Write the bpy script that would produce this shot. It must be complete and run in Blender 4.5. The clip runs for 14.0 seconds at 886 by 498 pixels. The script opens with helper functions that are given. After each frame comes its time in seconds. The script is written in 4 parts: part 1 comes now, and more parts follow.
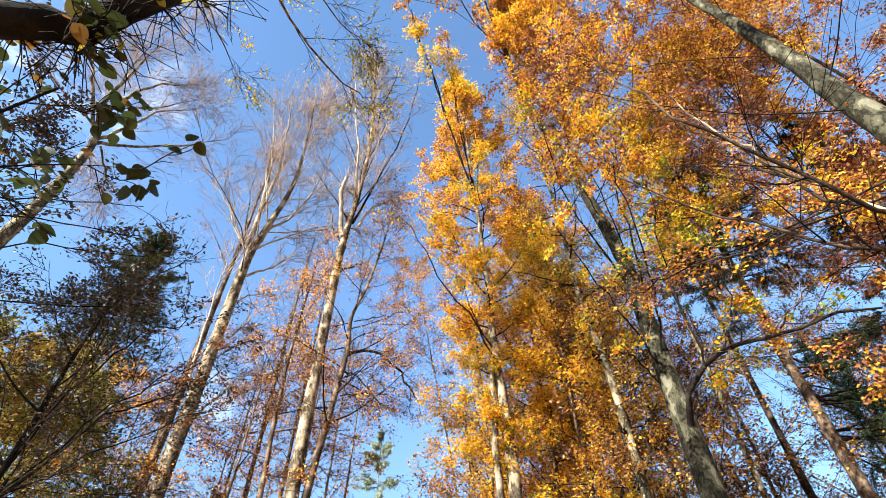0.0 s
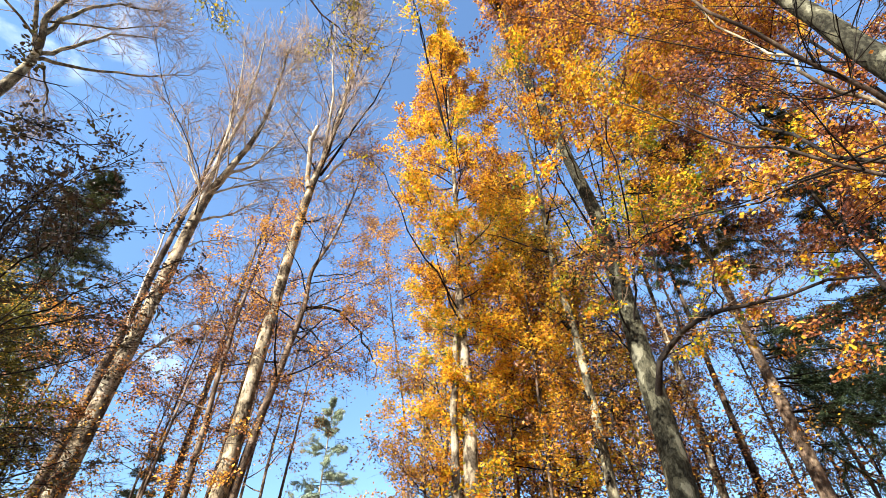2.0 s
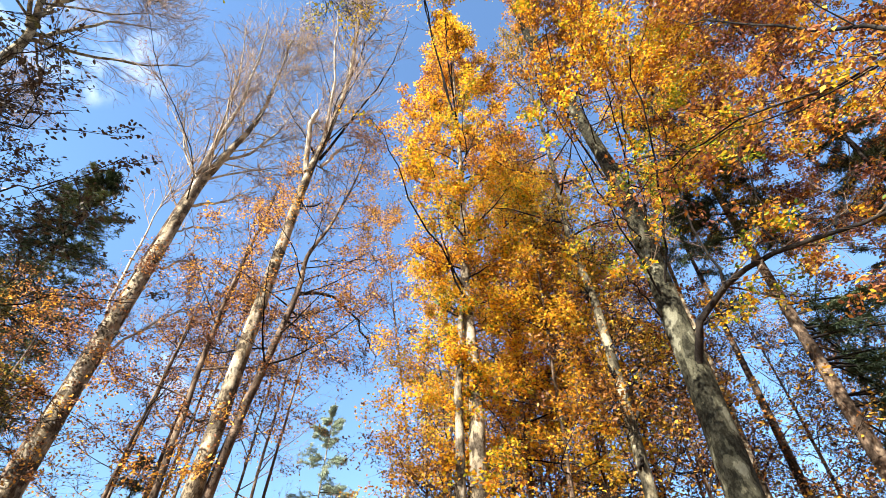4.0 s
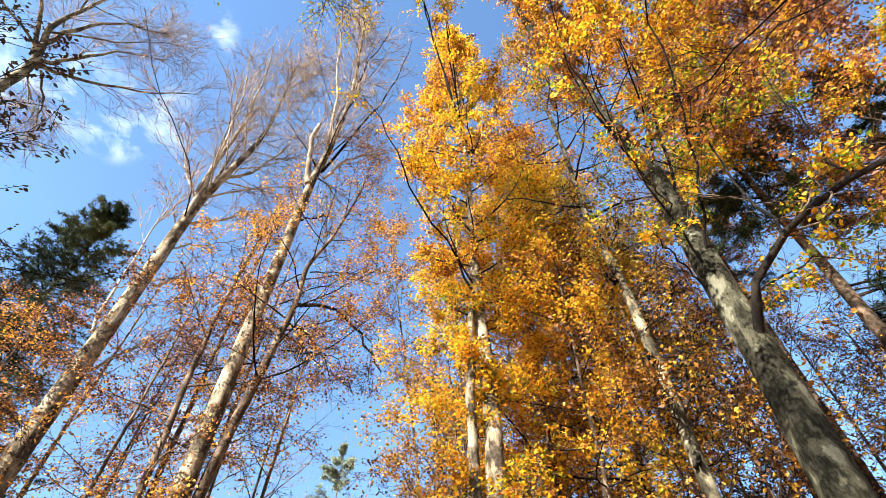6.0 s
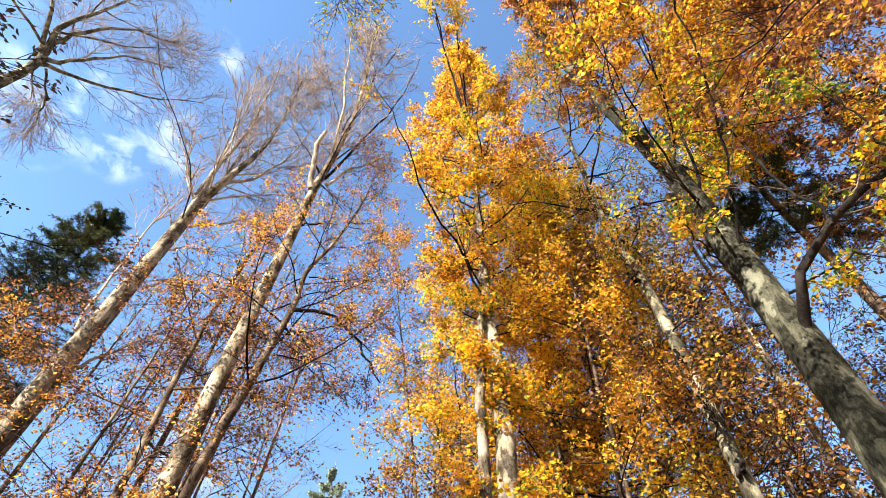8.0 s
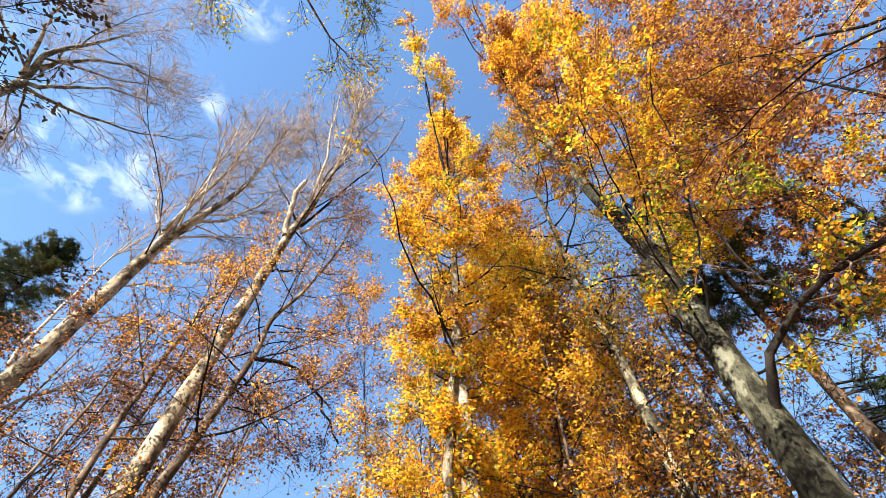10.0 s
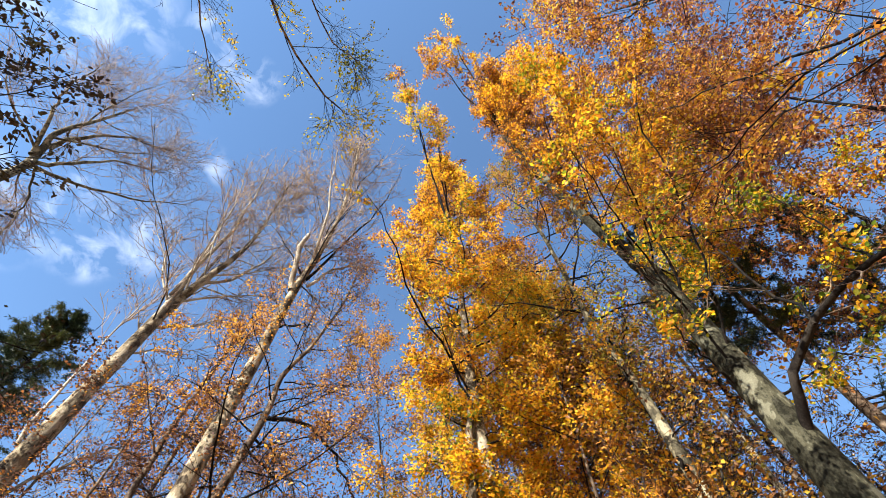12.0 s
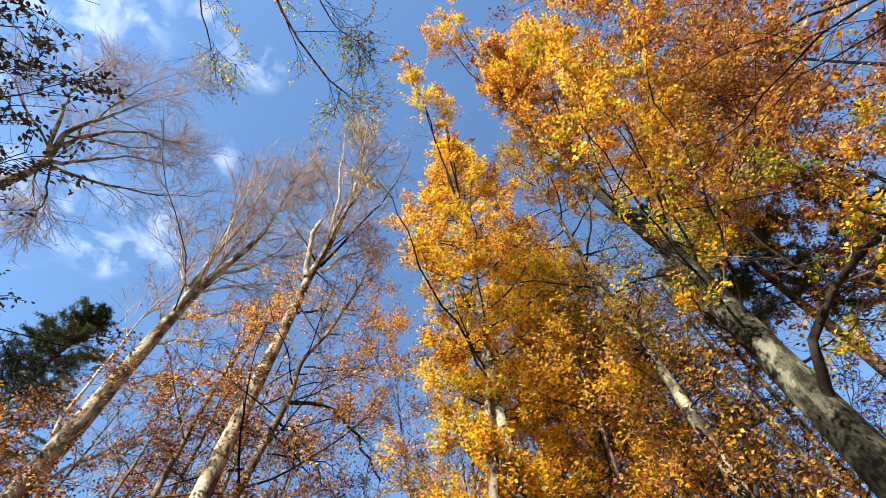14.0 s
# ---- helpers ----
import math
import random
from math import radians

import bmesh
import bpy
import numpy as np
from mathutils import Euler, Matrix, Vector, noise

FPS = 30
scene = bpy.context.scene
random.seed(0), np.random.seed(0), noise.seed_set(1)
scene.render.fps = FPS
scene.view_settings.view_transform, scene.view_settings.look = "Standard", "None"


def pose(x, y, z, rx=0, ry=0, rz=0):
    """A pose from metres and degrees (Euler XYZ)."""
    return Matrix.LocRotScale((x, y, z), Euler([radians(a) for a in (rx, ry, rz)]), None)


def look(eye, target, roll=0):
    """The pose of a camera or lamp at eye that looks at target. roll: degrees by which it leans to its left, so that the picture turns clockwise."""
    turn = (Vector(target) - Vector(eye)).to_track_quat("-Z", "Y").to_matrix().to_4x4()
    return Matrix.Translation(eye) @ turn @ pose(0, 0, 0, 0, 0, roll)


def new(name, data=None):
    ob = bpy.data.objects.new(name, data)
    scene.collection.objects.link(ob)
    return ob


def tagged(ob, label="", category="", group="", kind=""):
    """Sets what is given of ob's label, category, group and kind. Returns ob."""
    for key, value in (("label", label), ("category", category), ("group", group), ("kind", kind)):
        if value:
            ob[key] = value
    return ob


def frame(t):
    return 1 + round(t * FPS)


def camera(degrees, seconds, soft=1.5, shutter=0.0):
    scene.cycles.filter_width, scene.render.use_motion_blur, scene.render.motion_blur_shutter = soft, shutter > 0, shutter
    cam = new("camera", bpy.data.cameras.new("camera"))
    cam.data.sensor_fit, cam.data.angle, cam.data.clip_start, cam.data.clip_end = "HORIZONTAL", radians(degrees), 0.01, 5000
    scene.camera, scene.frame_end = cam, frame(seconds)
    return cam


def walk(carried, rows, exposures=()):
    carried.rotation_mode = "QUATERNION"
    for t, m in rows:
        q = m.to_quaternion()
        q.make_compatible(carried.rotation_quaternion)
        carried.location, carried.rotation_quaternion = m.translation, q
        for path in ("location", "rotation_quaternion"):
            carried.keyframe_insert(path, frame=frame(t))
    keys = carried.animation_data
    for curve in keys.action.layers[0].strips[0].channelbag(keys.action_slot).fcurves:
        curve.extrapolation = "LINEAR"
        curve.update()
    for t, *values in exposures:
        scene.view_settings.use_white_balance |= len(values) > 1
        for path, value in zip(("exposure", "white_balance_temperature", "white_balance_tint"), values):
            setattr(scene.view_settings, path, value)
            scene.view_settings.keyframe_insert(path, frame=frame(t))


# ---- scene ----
cam = camera(87.5, 14.0, soft=0.7)
PATH = [
    (0, (0.256, -3.804, 2.149), (-0.277, 3.411, 9.053), -1.13),
    (0.5, (0.179, -3.646, 2.132), (-0.281, 3.760, 8.835), -0.84),
    (1, (0.130, -3.502, 2.125), (-0.180, 4.039, 8.686), 0.06),
    (1.5, (0.092, -3.300, 2.147), (0.148, 4.240, 8.717), -0.04),
    (2, (0.124, -3.034, 2.143), (0.298, 4.494, 8.722), 0.07),
    (2.5, (0.123, -2.756, 2.104), (0.340, 4.710, 8.754), 0.37),
    (3, (0.104, -2.436, 2.082), (0.366, 4.985, 8.780), 0.72),
    (3.2, (0.109, -2.303, 2.066), (0.344, 5.112, 8.771), 0.76),
    (5.3, (0.357, -0.849, 1.949), (0.118, 5.920, 9.305), 1.27),
    (5.5, (0.337, -0.742, 1.961), (0.092, 5.987, 9.354), 1.25),
    (6, (0.349, -0.506, 1.965), (0.065, 6.071, 9.492), 1.02),
    (6.5, (0.358, -0.285, 1.971), (0.008, 6.243, 9.538), 1.14),
    (7, (0.313, -0.094, 1.954), (-0.071, 6.362, 9.581), 1.63),
    (7.2, (0.281, -0.031, 1.949), (-0.093, 6.390, 9.606), 1.66),
    (9.3, (-0.062, 0.158, 1.914), (0.173, 5.644, 10.271), 3.49),
    (9.5, (-0.065, 0.152, 1.916), (0.227, 5.602, 10.295), 3.26),
    (10, (-0.080, 0.140, 1.910), (0.387, 5.135, 10.561), 0.90),
    (10.2, (-0.082, 0.147, 1.899), (0.417, 4.830, 10.721), -0.06),
    (10.5, (-0.080, 0.141, 1.911), (0.454, 4.487, 10.901), -1.78),
    (11, (-0.079, 0.141, 1.908), (0.410, 4.287, 10.995), -2.30),
    (11.5, (-0.079, 0.140, 1.900), (0.332, 4.243, 11.010), -2.46),
    (12, (-0.079, 0.140, 1.900), (0.229, 4.330, 10.974), -2.61),
    (12.5, (-0.079, 0.140, 1.897), (0.118, 4.475, 10.907), -2.30),
    (13, (-0.079, 0.139, 1.898), (0.061, 4.574, 10.859), -2.17),
    (13.5, (-0.079, 0.139, 1.898), (0.013, 4.638, 10.829), -1.96),
    (14, (-0.078, 0.139, 1.895), (-0.032, 4.693, 10.798), -1.66),
]
EXPOSURES = [(0.0, 2.25), (3.0, 2.29), (9.6, 2.35), (11.0, 1.96), (14.0, 1.94)]
walk(cam, [(t, look(eye, target, roll)) for t, eye, target, roll in PATH], EXPOSURES)

# ---- world and sun ----
SUN_AZ, SUN_EL = radians(222), radians(33)  # azimuth clockwise from +y, elevation
SUN_DIR = Vector((math.sin(SUN_AZ) * math.cos(SUN_EL), math.cos(SUN_AZ) * math.cos(SUN_EL), math.sin(SUN_EL)))
world = bpy.data.worlds.new("world")
scene.world = world
world.use_nodes = True
wn, wl = world.node_tree.nodes, world.node_tree.links
wn.clear()
sky = wn.new("ShaderNodeTexSky")
sky.sky_type, sky.sun_disc = "NISHITA", False
sky.sun_elevation, sky.sun_rotation = SUN_EL, SUN_AZ
sky.altitude = 2200.0
sky.air_density, sky.dust_density, sky.ozone_density = 1.0, 0.0, 3.2
w_coord = wn.new("ShaderNodeTexCoord")
w_map = wn.new("ShaderNodeMapping")
w_map.inputs["Location"].default_value = (0.35, 0.2, 0.1)
w_map.inputs["Scale"].default_value = (2.2, 2.2, 3.2)
w_noise = wn.new("ShaderNodeTexNoise")
w_noise.inputs["Scale"].default_value = 6.5
w_noise.inputs["Detail"].default_value = 9.0
w_noise.inputs["Roughness"].default_value = 0.55
w_noise.inputs["Distortion"].default_value = 0.35
w_ramp = wn.new("ShaderNodeValToRGB")
w_ramp.color_ramp.elements[0].position, w_ramp.color_ramp.elements[1].position = 0.48, 1.0
w_mix = wn.new("ShaderNodeMixRGB")
w_mix.inputs[2].default_value = (4.6, 5.0, 5.8, 1.0)
w_bg = wn.new("ShaderNodeBackground")
w_bg.inputs["Strength"].default_value = 0.102
w_out = wn.new("ShaderNodeOutputWorld")
wl.new(w_coord.outputs["Generated"], w_map.inputs["Vector"])
wl.new(w_map.outputs[0], w_noise.inputs["Vector"])
wl.new(w_noise.outputs[0], w_ramp.inputs[0])
# small fair-weather clouds: the direction of each and the cosines at which it fades out and is full
CLOUDS = [((-0.622, 0.272, 0.734), 0.9935, 0.9995), ((-0.585, 0.350, 0.731), 0.9975, 0.9998), ((-0.435, 0.236, 0.869), 0.9982, 0.9999), ((-0.672, 0.262, 0.693), 0.994, 0.9995),
          ((-0.630, -0.030, 0.776), 0.982, 0.999), ((-0.540, -0.040, 0.840), 0.990, 0.999), ((-0.390, 0.030, 0.920), 0.9975, 0.9999), ((-0.335, 0.090, 0.938), 0.9985, 1.0),
          ((-0.448, 0.782, 0.432), 0.9945, 0.9995), ((-0.530, 0.345, 0.775), 0.996, 0.9997)]
w_near = None
for way, edge, core in CLOUDS:
    dot = wn.new("ShaderNodeVectorMath")
    dot.operation = "DOT_PRODUCT"
    dot.inputs[1].default_value = Vector(way).normalized()
    near = wn.new("ShaderNodeMapRange")
    near.interpolation_type = "SMOOTHSTEP"
    near.inputs["From Min"].default_value, near.inputs["From Max"].default_value = edge, core
    wl.new(w_coord.outputs["Generated"], dot.inputs[0])
    wl.new(dot.outputs["Value"], near.inputs[0])
    if w_near is None:
        w_near = near.outputs[0]
    else:
        most = wn.new("ShaderNodeMath")
        most.operation = "MAXIMUM"
        wl.new(w_near, most.inputs[0])
        wl.new(near.outputs[0], most.inputs[1])
        w_near = most.outputs[0]
w_mul = wn.new("ShaderNodeMath")
w_mul.operation = "MULTIPLY"
wl.new(w_ramp.outputs[0], w_mul.inputs[0])
wl.new(w_near, w_mul.inputs[1])
wl.new(w_mul.outputs[0], w_mix.inputs[0])
w_tint = wn.new("ShaderNodeMixRGB")
w_tint.blend_type = "MULTIPLY"
w_tint.inputs[0].default_value = 1.0
w_tint.inputs[2].default_value = (0.93, 1.0, 0.965, 1.0)
wl.new(sky.outputs[0], w_tint.inputs[1])
w_xyz = wn.new("ShaderNodeSeparateXYZ")
wl.new(w_coord.outputs["Generated"], w_xyz.inputs[0])
w_low = wn.new("ShaderNodeMapRange")
w_low.inputs["From Min"].default_value, w_low.inputs["From Max"].default_value = 0.05, 0.60
w_low.inputs["To Min"].default_value, w_low.inputs["To Max"].default_value = 0.50, 1.0
wl.new(w_xyz.outputs["Z"], w_low.inputs[0])
w_deep = wn.new("ShaderNodeVectorMath")
w_deep.operation = "SCALE"
wl.new(w_tint.outputs[0], w_deep.inputs[0])
wl.new(w_low.outputs[0], w_deep.inputs["Scale"])
wl.new(w_deep.outputs[0], w_mix.inputs[1])
wl.new(w_mix.outputs[0], w_bg.inputs[0])
wl.new(w_bg.outputs[0], w_out.inputs[0])

sun_data = bpy.data.lights.new("sun", "SUN")
sun_data.energy, sun_data.angle, sun_data.color = 5.0, radians(0.5), (1.0, 0.95, 0.87)
sun = new("sun", sun_data)
sun.matrix_world = look((0, 0, 40), Vector((0, 0, 40)) - SUN_DIR)


# ---- materials ----
def material(name):
    m = bpy.data.materials.new(name)
    m.use_nodes = True
    m.node_tree.nodes.clear()
    return m, m.node_tree.nodes, m.node_tree.links


def ramp(nodes, stops):
    r = nodes.new("ShaderNodeValToRGB")
    while len(r.color_ramp.elements) < len(stops):
        r.color_ramp.elements.new(0.5)
    for e, (p, c) in zip(r.color_ramp.elements, stops):
        e.position, e.color = p, (*c, 1.0)
    return r


def noise_node(nodes, links, vec, scale, detail=4.0, rough=0.55):
    n = nodes.new("ShaderNodeTexNoise")
    n.inputs["Scale"].default_value = scale
    n.inputs["Detail"].default_value = detail
    n.inputs["Roughness"].default_value = rough
    links.new(vec, n.inputs["Vector"])
    return n


def leaf_material(name, stops, patch_scale=0.32, spread=0.55, translucent=0.42, gloss=0.2, rise=0.0, single=False):
    """Leaves whose colour varies leaf by leaf and in drifts through the crown."""
    m, n, l = material(name)
    geo = n.new("ShaderNodeNewGeometry")
    drift = noise_node(n, l, geo.outputs["Position"], patch_scale, 3.0)
    mul = n.new("ShaderNodeMath")
    mul.operation = "MULTIPLY_ADD"
    mul.inputs[1].default_value, mul.inputs[2].default_value = spread, -spread / 2
    l.new(n.new("ShaderNodeObjectInfo").outputs["Random"] if single else geo.outputs["Random Per Island"], mul.inputs[0])
    widen = n.new("ShaderNodeMath")
    widen.operation = "MULTIPLY_ADD"
    widen.inputs[1].default_value, widen.inputs[2].default_value = 3.0, -1.0
    l.new(drift.outputs[0], widen.inputs[0])
    add = n.new("ShaderNodeMath")
    add.operation, add.use_clamp = "ADD", True
    l.new(mul.outputs[0], add.inputs[0])
    l.new(widen.outputs[0], add.inputs[1])
    r = ramp(n, stops)
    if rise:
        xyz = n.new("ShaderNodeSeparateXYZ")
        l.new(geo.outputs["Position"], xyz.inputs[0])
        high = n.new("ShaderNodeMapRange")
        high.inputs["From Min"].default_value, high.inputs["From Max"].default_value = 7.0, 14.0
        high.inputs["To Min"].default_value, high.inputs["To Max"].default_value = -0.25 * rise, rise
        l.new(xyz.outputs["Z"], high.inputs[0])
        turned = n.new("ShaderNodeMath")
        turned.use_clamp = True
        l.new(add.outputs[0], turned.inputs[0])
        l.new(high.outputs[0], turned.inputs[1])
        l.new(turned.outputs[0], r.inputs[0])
    else:
        l.new(add.outputs[0], r.inputs[0])
    fine = noise_node(n, l, geo.outputs["Position"], 60.0, 2.0)
    shade = n.new("ShaderNodeMixRGB")
    shade.blend_type = "MULTIPLY"
    shade.inputs[0].default_value = 0.2
    l.new(r.outputs[0], shade.inputs[1])
    l.new(fine.outputs[0], shade.inputs[2])
    p = n.new("ShaderNodeBsdfPrincipled")
    p.inputs["Roughness"].default_value = 0.5
    p.inputs["Specular IOR Level"].default_value = gloss
    l.new(shade.outputs[0], p.inputs["Base Color"])
    t = n.new("ShaderNodeBsdfTranslucent")
    l.new(shade.outputs[0], t.inputs["Color"])
    mix = n.new("ShaderNodeMixShader")
    mix.inputs[0].default_value = translucent
    l.new(p.outputs[0], mix.inputs[1])
    l.new(t.outputs[0], mix.inputs[2])
    out = n.new("ShaderNodeOutputMaterial")
    l.new(mix.outputs[0], out.inputs[0])
    return m


def bark_material(name, base, dark, pale, patch=2.2, cover=0.5, relief=0.35):
    """Bark with patches (lichen, moss, painted leaf shade), fine streaks round the stem and relief."""
    m, n, l = material(name)
    tc = n.new("ShaderNodeTexCoord")
    mp = n.new("ShaderNodeMapping")
    mp.inputs["Scale"].default_value = (1.0, 1.0, 0.6)
    l.new(tc.outputs["Object"], mp.inputs[0])
    big = noise_node(n, l, mp.outputs[0], patch, 6.0, 0.6)
    mid = noise_node(n, l, mp.outputs[0], patch * 5.5, 7.0, 0.68)
    fine = noise_node(n, l, tc.outputs["Object"], 55.0, 5.0, 0.7)
    r1 = ramp(n, [(cover - 0.025, dark), (cover + 0.005, base), (cover + 0.05, base), (cover + 0.075, pale)])
    l.new(big.outputs[0], r1.inputs[0])
    r2 = ramp(n, [(0.44, dark), (0.50, base), (0.62, pale)])
    l.new(mid.outputs[0], r2.inputs[0])
    mx = n.new("ShaderNodeMixRGB")
    mx.inputs[0].default_value = 0.2
    l.new(r1.outputs[0], mx.inputs[1])
    l.new(r2.outputs[0], mx.inputs[2])
    r3 = ramp(n, [(0.25, (0.55, 0.55, 0.55)), (0.7, (1.1, 1.1, 1.1))])
    l.new(fine.outputs[0], r3.inputs[0])
    mu = n.new("ShaderNodeMixRGB")
    mu.blend_type = "MULTIPLY"
    mu.inputs[0].default_value = 0.8
    l.new(mx.outputs[0], mu.inputs[1])
    l.new(r3.outputs[0], mu.inputs[2])
    p = n.new("ShaderNodeBsdfPrincipled")
    p.inputs["Roughness"].default_value = 0.85
    p.inputs["Specular IOR Level"].default_value = 0.06
    l.new(mu.outputs[0], p.inputs["Base Color"])
    sm = n.new("ShaderNodeMath")
    l.new(mid.outputs[0], sm.inputs[0])
    l.new(fine.outputs[0], sm.inputs[1])
    b = n.new("ShaderNodeBump")
    b.inputs["Strength"].default_value, b.inputs["Distance"].default_value = relief, 0.02
    l.new(sm.outputs[0], b.inputs["Height"])
    l.new(b.outputs[0], p.inputs["Normal"])
    out = n.new("ShaderNodeOutputMaterial")
    l.new(p.outputs[0], out.inputs[0])
    return m


# dark patches are moss and cast leaf shadows painted into the bark
BARK_BEECH = bark_material("beech_bark", (0.062, 0.058, 0.036), (0.012, 0.011, 0.007), (0.155, 0.147, 0.10), 4.6, 0.52)
BARK_PALE = bark_material("pale_bark", (0.225, 0.178, 0.112), (0.045, 0.033, 0.022), (0.42, 0.35, 0.245), 3.8, 0.495)
BARK_LIMB = bark_material("pale_limb_bark", (0.36, 0.31, 0.235), (0.19, 0.155, 0.11), (0.50, 0.44, 0.34), 5.0, 0.46)
BARK_BROWN = bark_material("brown_bark", (0.13, 0.088, 0.058), (0.042, 0.029, 0.02), (0.23, 0.17, 0.115), 4.5, 0.5)
BARK_LICHEN = bark_material("lichen_bark", (0.15, 0.125, 0.075), (0.04, 0.034, 0.022), (0.30, 0.26, 0.165), 5.0, 0.5)
# shade of limbs and twigs under the crowns is put into this near-black colour
BARK_SHADED = bark_material("shaded_bark", (0.014, 0.011, 0.009), (0.007, 0.006, 0.005), (0.032, 0.026, 0.02), 3.0, 0.48)
BARK_SPRUCE = bark_material("spruce_bark", (0.06, 0.042, 0.03), (0.018, 0.013, 0.01), (0.13, 0.095, 0.065), 4.5, 0.52)
TWIG_GREY = bark_material("grey_twig", (0.25, 0.185, 0.135), (0.10, 0.07, 0.05), (0.38, 0.29, 0.215), 3.0, 0.45, 0.1)

LEAF_GOLD = leaf_material("golden_leaf", [(0.0, (0.16, 0.19, 0.02)), (0.14, (0.44, 0.39, 0.025)), (0.36, (0.88, 0.55, 0.02)), (0.66, (0.90, 0.41, 0.018)), (0.86, (0.56, 0.20, 0.018)), (1.0, (0.24, 0.095, 0.02))], spread=1.05, translucent=0.6, rise=0.08)
LEAF_AMBER = leaf_material("amber_leaf", [(0.0, (0.46, 0.38, 0.03)), (0.22, (0.80, 0.52, 0.03)), (0.6, (0.88, 0.43, 0.025)), (0.85, (0.66, 0.25, 0.025)), (1.0, (0.34, 0.14, 0.025))], spread=1.1, translucent=0.6)
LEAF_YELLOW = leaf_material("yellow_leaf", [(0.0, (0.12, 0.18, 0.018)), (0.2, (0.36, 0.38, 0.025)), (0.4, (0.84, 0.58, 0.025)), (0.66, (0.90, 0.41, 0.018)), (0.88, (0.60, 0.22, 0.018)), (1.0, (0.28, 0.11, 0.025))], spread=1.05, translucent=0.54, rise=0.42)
LEAF_COPPER = leaf_material("copper_leaf", [(0.0, (0.74, 0.38, 0.04)), (0.24, (0.50, 0.21, 0.035)), (0.52, (0.25, 0.098, 0.034)), (1.0, (0.10, 0.048, 0.03))], spread=1.1, translucent=0.38)
LEAF_RUST = leaf_material("rust_leaf", [(0.0, (0.66, 0.42, 0.03)), (0.2, (0.58, 0.24, 0.03)), (0.45, (0.36, 0.125, 0.035)), (0.75, (0.21, 0.078, 0.04)), (1.0, (0.12, 0.05, 0.04))], spread=1.1, translucent=0.4)
LEAF_BROWN = leaf_material("brown_leaf", [(0.0, (0.50, 0.27, 0.028)), (0.25, (0.36, 0.14, 0.024)), (0.55, (0.15, 0.06, 0.022)), (1.0, (0.055, 0.03, 0.02))], spread=1.0, translucent=0.3)
LEAF_OCHRE = leaf_material("ochre_leaf", [(0.0, (0.20, 0.20, 0.03)), (0.3, (0.42, 0.31, 0.03)), (0.6, (0.62, 0.34, 0.025)), (0.85, (0.50, 0.19, 0.025)), (1.0, (0.22, 0.10, 0.03))], spread=0.9)
# hazel leaves out of the sun: their shade is part of this colour
LEAF_SHADED = leaf_material("shaded_leaf", [(0.0, (0.06, 0.06, 0.018)), (0.5, (0.05, 0.033, 0.018)), (1.0, (0.03, 0.02, 0.014))], translucent=0.15)
LEAF_DULL = leaf_material("dull_olive_leaf", [(0.0, (0.045, 0.055, 0.012)), (0.45, (0.13, 0.115, 0.02)), (0.75, (0.30, 0.24, 0.025)), (1.0, (0.26, 0.13, 0.025))], spread=0.9, translucent=0.3)
LEAF_HAZEL = leaf_material("hazel_leaf", [(0.0, (0.025, 0.04, 0.012)), (0.6, (0.045, 0.055, 0.016)), (0.85, (0.16, 0.09, 0.025)), (1.0, (0.34, 0.17, 0.03))], spread=0.9, translucent=0.3, single=True)
LEAF_OLIVE = leaf_material("olive_leaf", [(0.0, (0.14, 0.15, 0.025)), (0.5, (0.34, 0.28, 0.03)), (1.0, (0.56, 0.36, 0.03))])
NEEDLE = leaf_material("spruce_needle", [(0.0, (0.018, 0.032, 0.013)), (0.5, (0.04, 0.058, 0.02)), (1.0, (0.13, 0.135, 0.04))], translucent=0.15)
NEEDLE_PALE = leaf_material("larch_needle", [(0.0, (0.30, 0.37, 0.26)), (0.5, (0.40, 0.45, 0.31)), (1.0, (0.46, 0.48, 0.32))], translucent=0.5)


# ---- building helpers ----
def mesh_object(name, verts, faces, mat, parent=None, smooth=True):
    """One mesh from arrays: verts (V, 3) and faces (F, 3 or 4)."""
    verts, faces = np.asarray(verts, np.float32), np.asarray(faces, np.int32)
    me = bpy.data.meshes.new(name)
    me.vertices.add(len(verts))
    me.vertices.foreach_set("co", verts.ravel())
    k = faces.shape[1]
    me.loops.add(faces.size)
    me.loops.foreach_set("vertex_index", faces.ravel())
    me.polygons.add(len(faces))
    me.polygons.foreach_set("loop_start", np.arange(0, faces.size, k, dtype=np.int32))
    if smooth:
        me.polygons.foreach_set("use_smooth", np.ones(len(faces), bool))
    me.update(calc_edges=True)
    me.materials.append(mat)
    ob = new(name, me)
    if parent is not None:
        ob.parent = parent
    return ob


def unit(v):
    return v / np.maximum(np.linalg.norm(v, axis=-1, keepdims=True), 1e-9)


def smooth_line(points, n):
    """n points on a Catmull-Rom line through the given ones."""
    p = np.asarray(points, float)
    p = np.vstack([2 * p[0] - p[1], p, 2 * p[-1] - p[-2]])
    u = np.linspace(0, len(p) - 3 - 1e-6, n)
    i, f = u.astype(int), (u % 1)[:, None]
    a, b, c, d = p[i], p[i + 1], p[i + 2], p[i + 3]
    return 0.5 * (2 * b + (c - a) * f + (2 * a - 5 * b + 4 * c - d) * f**2 + (3 * b - a - 3 * c + d) * f**3)


